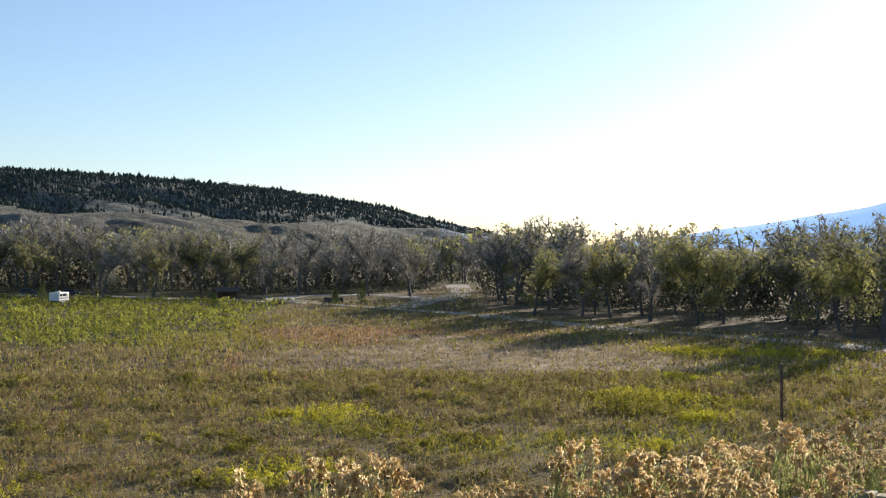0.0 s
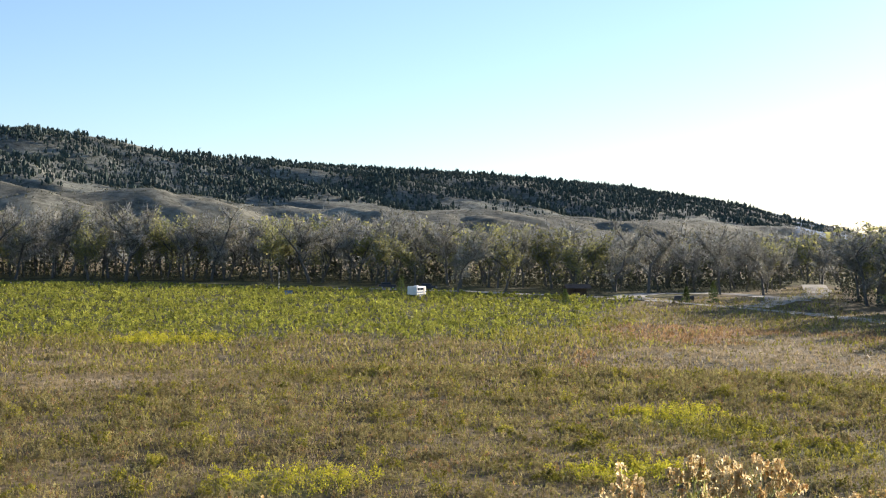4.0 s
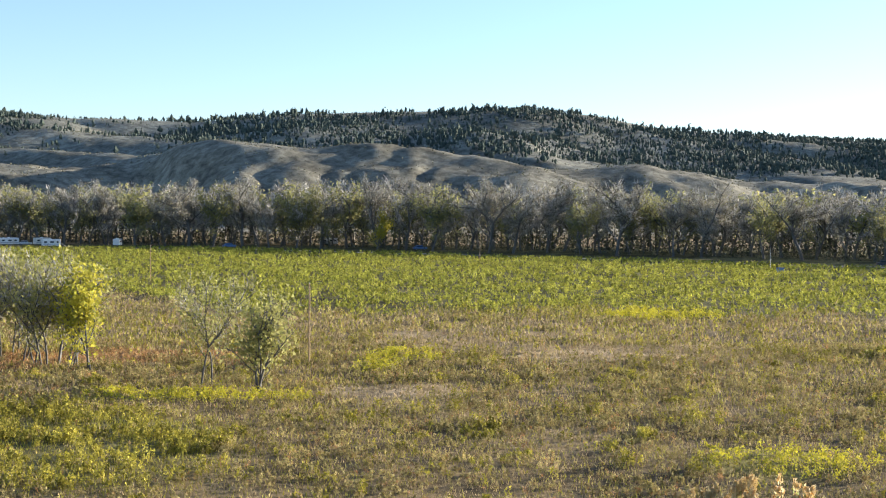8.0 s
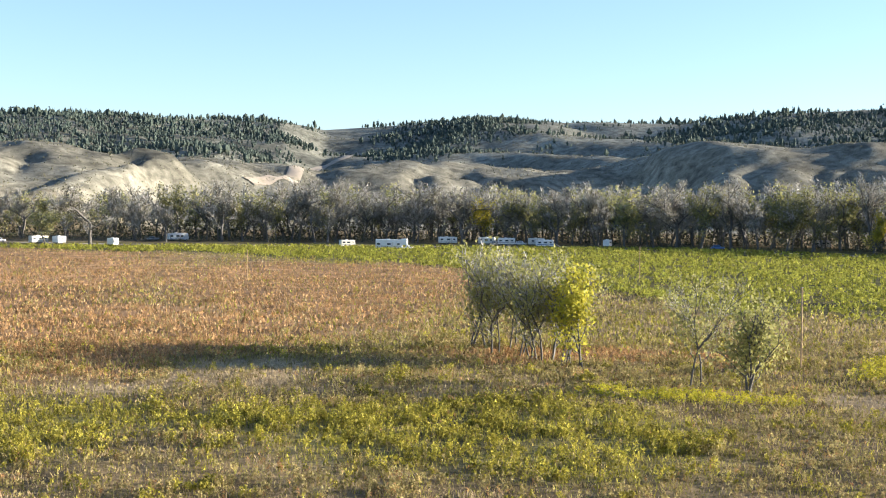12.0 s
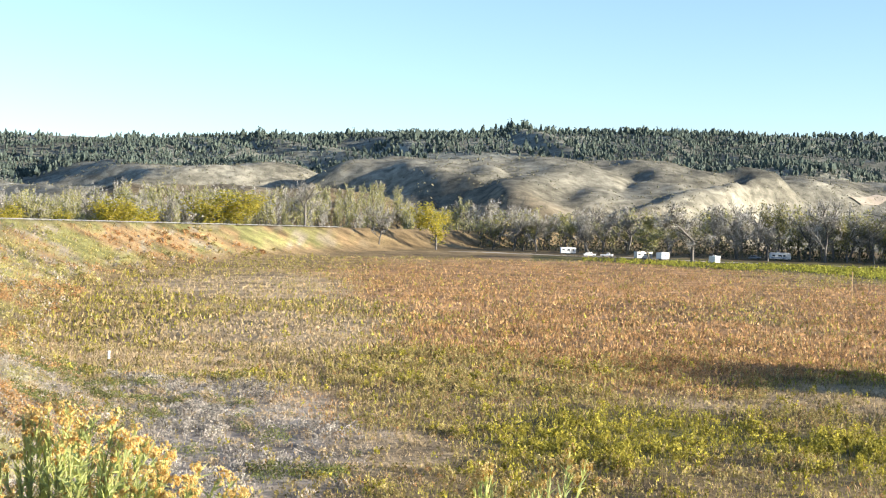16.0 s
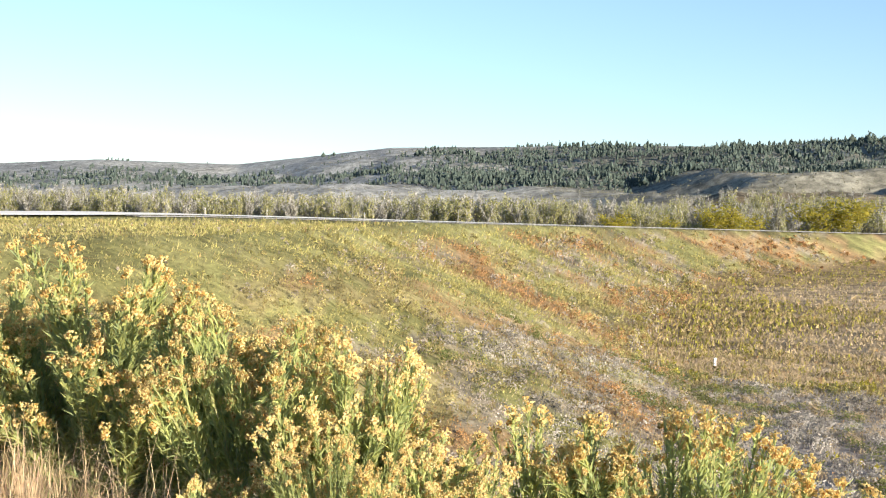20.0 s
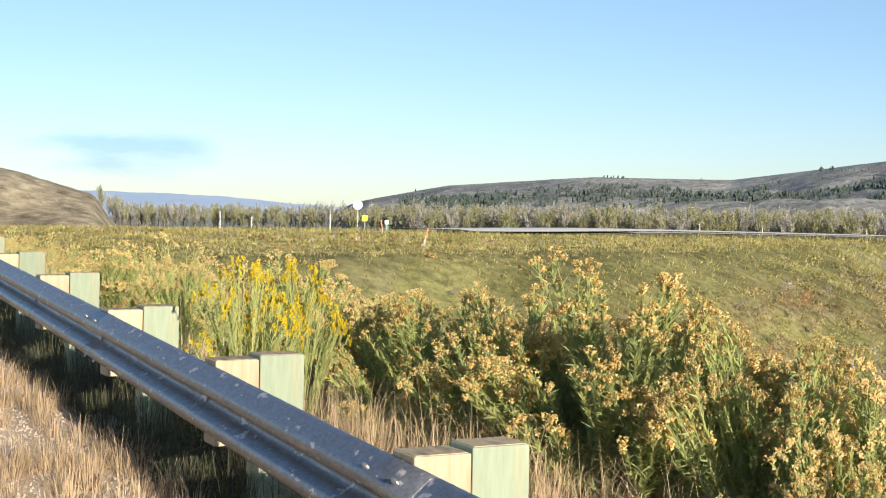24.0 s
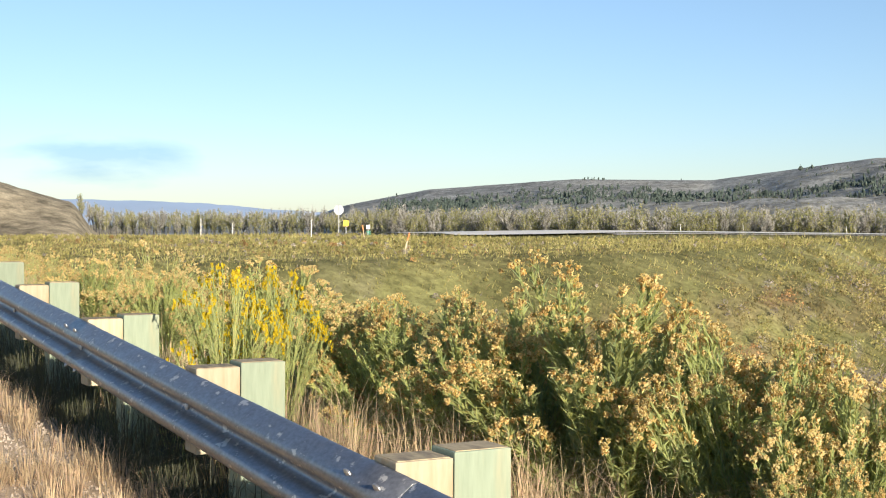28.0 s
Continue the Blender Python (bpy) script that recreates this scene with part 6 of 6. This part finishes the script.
stop_sign.location.z = EYE + 107 * math.tan(radians(0.49)) - 2.42


def notice_board(yaw, d):
    root = thing("notice_board", "brown timber notice board on two posts beyond the highway", "notice board")
    for sx in (-0.62, 0.62):
        part("post", boxed(sx - 0.08, sx + 0.08, -0.08, 0.08, -0.9, 1.75, bevel=0.01), M_BROWN, root)
    part("top_beam", boxed(-0.78, 0.78, -0.12, 0.12, 1.62, 1.8, bevel=0.015), M_BROWN, root)
    for k in range(3):
        part("board", boxed(-0.54, 0.54, -0.03, 0.03, 0.75 + 0.29 * k, 1.0 + 0.29 * k, bevel=0.008), M_BARK, root)
    return stand(root, yaw, d, lift=0.45)


notice_board(126.0, 130)


def small_sign(yaw, d, wide, low, high, material, label, bars=0):
    root = thing("road_sign", label, "road sign")
    part("plate", boxed(-wide / 2, wide / 2, -0.01, 0.01, low, high, bevel=0.004), material, root)
    part("post", boxed(-0.03, 0.03, 0.012, 0.05, -0.3, high, bevel=0.005), M_STEEL, root)
    for k in range(bars):
        part("lettering_bar", boxed(-wide * 0.3, wide * 0.3, -0.016, -0.011, high - 0.12 - 0.13 * k - 0.07, high - 0.12 - 0.13 * k), M_WHITE, root, "plain white bar in place of writing")
    return stand(root, yaw, d)


small_sign(127.6, 118, 0.32, 0.25, 0.62, M_SIGNGREEN, "small green and white road sign beyond the highway", 0)
small_sign(127.62, 117.5, 0.32, 0.64, 0.98, M_WHITE, "small white road sign above the green one")
small_sign(128.55, 104, 0.42, 0.75, 1.2, M_SIGNYELLOW, "small yellow marker sign near the junction")


def marker_post():
    root = thing("marker_post", "short white marker post standing in the grass", "marker post")
    part("shaft", rod(bmesh.new(), (0, 0, -0.2), (0, 0, 0.8), 0.13, 0.11, 10), M_WHITE, root)
    part("cap", rod(bmesh.new(), (0, 0, 0.8), (0, 0, 0.9), 0.15, 0.12, 10), M_WHITE, root)
    part("base", rod(bmesh.new(), (0, 0, -0.2), (0, 0, 0.22), 0.17, 0.16, 10), M_BROWN, root)
    return root


stand(marker_post(), 93.55, 121)


# ---- campground vehicles and fittings ----
def wheel(parent, x, y, r=0.36, wide=0.22):
    tyre = part("wheel", rod(bmesh.new(), (x, y - wide / 2, r), (x, y + wide / 2, r), r, r, 16), M_TYRE, parent)
    part("rim", rod(bmesh.new(), (x, y - wide / 2 - 0.01, r), (x, y + wide / 2 + 0.01, r), r * 0.58, r * 0.58, 12), M_STEEL, tyre)


def trailer(label, long=6.2, tall=2.75, body=None, stripe=None, fifth=False):
    """A travel trailer along x, its door side towards -y."""
    root = thing("travel_trailer", label, "trailer", "campground trailers")
    body, stripe = body or M_WHITE, stripe or M_GREY
    h = long / 2
    bm = boxed(-h, h, -1.2, 1.2, 0.55, tall, bevel=0.16)
    if fifth:
        box(bm, h - 0.3, h + 1.7, -1.2, 1.2, 1.55, tall + 0.25, bevel=0.16)
    part("body", bm, body, root)
    part("stripe", boxed(-h + 0.15, h - 0.15, -1.212, 1.212, 1.02, 1.24), stripe, root, "painted stripe along the side")
    for x0, x1 in ((-h + 0.5, -h + 1.5), (-0.5, 0.7), (h - 1.5, h - 0.7)):
        w = part("window", boxed(x0, x1, -1.222, 1.222, 1.55, 2.1, bevel=0.01), M_GLASS, root)
    door = part("door", boxed(0.95, 1.6, -1.225, -1.19, 0.62, 2.35, bevel=0.012), M_CREAM, root)
    part("handle", boxed(1.0, 1.06, -1.25, -1.225, 1.35, 1.5, bevel=0.005), M_DARK, door)
    part("roof_vent", boxed(-0.6, 0.1, -0.4, 0.4, tall, tall + 0.22, bevel=0.05), M_WHITE, root)
    part("skirt", boxed(-h + 0.2, h - 0.2, -1.1, 1.1, 0.38, 0.6), M_DARK, root)
    for x in (-0.55, 0.3):
        for y in (-1.08, 1.08):
            wheel(root, x, y)
    if not fifth:
        part("hitch", rod(bmesh.new(), (h - 0.1, 0, 0.5), (h + 1.0, 0, 0.5), 0.06, 0.05, 6), M_DARK, root)
    return root


def car(label, paint, long=4.6, tall=1.65, cab0=-0.36, cab1=0.22, pickup=False):
    root = thing("pickup_truck" if pickup else "car", label, "truck" if pickup else "car", "campground cars")
    h = long / 2
    part("body", boxed(-h, h, -0.92, 0.92, 0.42, tall * 0.62, bevel=0.13), paint, root)
    x0, x1 = (0.0, 0.5 * h) if pickup else (cab0 * long, cab1 * long)
    bm = boxed(x0, x1, -0.8, 0.8, tall * 0.6, tall, bevel=0.14)
    for v in bm.verts:
        if v.co.z > tall * 0.8:
            v.co.x = (v.co.x - (x0 + x1) / 2) * 0.82 + (x0 + x1) / 2
            v.co.y *= 0.9
    part("cabin", bm, paint, root)
    part("side_glass", boxed(x0 + 0.3, x1 - 0.3, -0.79, 0.79, tall * 0.68, tall * 0.9, bevel=0.02), M_GLASS, root)
    part("windscreen", boxed(x0 + 0.05, x1 - 0.04, -0.62, 0.62, tall * 0.68, tall * 0.9, bevel=0.02), M_GLASS, root)
    for x in (-0.31 * long, 0.31 * long):
        for y in (-0.84, 0.84):
            wheel(root, x, y, 0.34)
    for y in (-0.62, 0.62):
        part("headlight", boxed(h - 0.04, h + 0.012, y - 0.17, y + 0.17, 0.68, 0.84, bevel=0.01), M_WHITE, root)
        part("tail_light", boxed(-h - 0.012, -h + 0.04, y - 0.12, y + 0.12, 0.72, 0.92, bevel=0.01), M_ORANGE, root)
    part("bumper", boxed(h - 0.05, h + 0.08, -0.85, 0.85, 0.4, 0.58, bevel=0.03), M_DARK, root)
    return root


def motorhome(label):
    root = thing("motorhome", label, "motorhome", "campground trailers")
    bm = boxed(-3.8, 2.6, -1.2, 1.2, 0.6, 3.1, bevel=0.15)
    box(bm, 2.3, 3.9, -1.2, 1.2, 1.95, 3.05, bevel=0.15)
    part("body", bm, M_WHITE, root)
    part("cab", boxed(2.5, 4.2, -1.0, 1.0, 0.5, 1.9, bevel=0.15), M_WHITE, root)
    part("stripe", boxed(-3.6, 2.4, -1.212, 1.212, 1.0, 1.3), M_BLUE, root, "blue stripe along the side")
    for x0, x1 in ((-3.2, -2.1), (-0.9, 0.4), (1.0, 1.9)):
        part("window", boxed(x0, x1, -1.222, 1.222, 1.65, 2.3, bevel=0.01), M_GLASS, root)
    part("windscreen", boxed(3.6, 4.22, -0.85, 0.85, 1.35, 1.85, bevel=0.05), M_GLASS, root)
    part("roof_unit", boxed(-1.2, -0.2, -0.45, 0.45, 3.1, 3.4, bevel=0.06), M_WHITE, root)
    for x in (-2.3, 3.2):
        for y in (-1.08, 1.08):
            wheel(root, x, y, 0.4)
    return root


def campground():
    white, grey = "white travel trailer parked under the bare cottonwoods", "weathered cream travel trailer parked under the cottonwoods"
    for spec in ((59.05, 462, 20, dict(label="small silver-white travel trailer parked at the edge of the wood", long=5.0, tall=2.6, body=M_CREAM)), (57.3, 446, -8, dict(label="large white fifth-wheel trailer parked at the edge of the wood", long=8.6, tall=3.3, fifth=True)),
                 (54.85, 514, 12, dict(label=white, long=6.8)), (53.2, 508, -20, dict(label=grey, long=6.0, body=M_CREAM)), (52.4, 500, 5, dict(label=white, long=6.2)), (51.15, 500, 25, dict(label=grey, long=5.6, body=M_CREAM)),
                 (50.8, 482, 10, dict(label="white travel trailer with blue windows at the edge of the wood", long=6.0, stripe=M_BLUE)), (48.2, 494, 80, dict(label=white, long=5.0)), (39.6, 520, 30, dict(label="grey travel trailer in deep tree shade", long=6.5, body=M_GREY)),
                 (68.6, 470, 75, dict(label=white, long=6.0)), (70.7, 500, 60, dict(label=white, long=5.4)), (74.6, 545, 10, dict(label=white, long=6.0)), (71.5, 500, 30, dict(label=grey, long=6.4, body=M_CREAM)),
                 (15.66, 309, 60, dict(label="small white trailer with blue trim beside a conifer", long=4.4, tall=2.4, stripe=M_BLUE))):
        stand(trailer(**spec[3]), spec[0], spec[1], spec[2])
    stand(motorhome("white motorhome with a blue stripe parked under the cottonwoods"), 66.0, 545, 15)
    for a, d, turn, label, paint, pick in ((56.6, 440, -5, "white pickup truck parked beside the large trailer", M_WHITE, True), (52.8, 500, 20, "grey car parked between two trailers", M_GREY, False), (51.8, 505, -10, "white car parked between two trailers", M_WHITE, False),
                                           (43.7, 476, 10, "pale blue car parked under the trees", M_BLUE, False), (35.8, 455, 15, "blue car parked under the trees", M_BLUE, False), (73.7, 520, 10, "white car parked in the campground", M_WHITE, False),
                                           (73.0, 515, -6, "white pickup truck parked in the campground", M_WHITE, True), (16.9, 355, 8, "dark car parked deep under the trees", M_DARK, False), (15.2, 352, -12, "dark car parked deep under the trees", M_DARK, False), (67.0, 550, 0, "grey car parked beside the motorhome", M_GREY, False)):
        stand(car(label, paint, pickup=pick), a, d, turn)


campground()


def shelter():
    root = thing("picnic_shelter", "dark brown timber shelter with a low pitched roof", "shelter")
    for sx in (-2.4, 2.4):
        for sy in (-1.6, 1.6):
            part("post", boxed(sx - 0.1, sx + 0.1, sy - 0.1, sy + 0.1, -0.2, 2.0, bevel=0.01), M_BROWN, root)
    for sy, turn in ((-1, 1), (1, -1)):
        bm = boxed(-3.0, 3.0, -1.15, 1.15, -0.06, 0.06, bevel=0.01)
        bm.transform(Matrix.Translation((0, sy * 1.05, 2.3)) @ Matrix.Rotation(radians(24 * turn), 4, "X"))
        part("roof", bm, M_BROWN, root)
    part("back_wall", boxed(-2.4, 2.4, 1.55, 1.65, 0.0, 1.9), M_BROWN, root)
    part("table_top", boxed(-0.9, 0.9, -0.4, 0.4, 0.7, 0.76, bevel=0.01), M_BLOCK, root)
    for sx in (-0.7, 0.7):
        part("table_leg", boxed(sx - 0.06, sx + 0.06, -0.35, 0.35, 0.0, 0.7), M_BROWN, root)
    return root


stand(shelter(), 8.96, 322, 10)


def bin_(label, paint):
    root = thing("refuse_bin", label, "bin", "campground bins")
    part("body", boxed(-0.9, 0.9, -0.6, 0.6, 0.05, 1.15, bevel=0.04), paint, root)
    bm = boxed(-0.95, 0.95, -0.65, 0.65, 1.15, 1.22, bevel=0.02)
    part("lid", bm, M_DARK, root)
    for sx in (-0.7, 0.7):
        part("side_bar", boxed(sx - 0.05, sx + 0.05, -0.68, -0.6, 0.6, 0.75), M_DARK, root)
    return root


stand(bin_("blue steel refuse bin beside the campground road", M_BLUE), 21.0, 312)
stand(bin_("dark refuse bin beside the small conifers", M_DARK), 4.8, 300)
stand(bin_("dark refuse bin beside the small conifers", M_DARK), 4.35, 301)
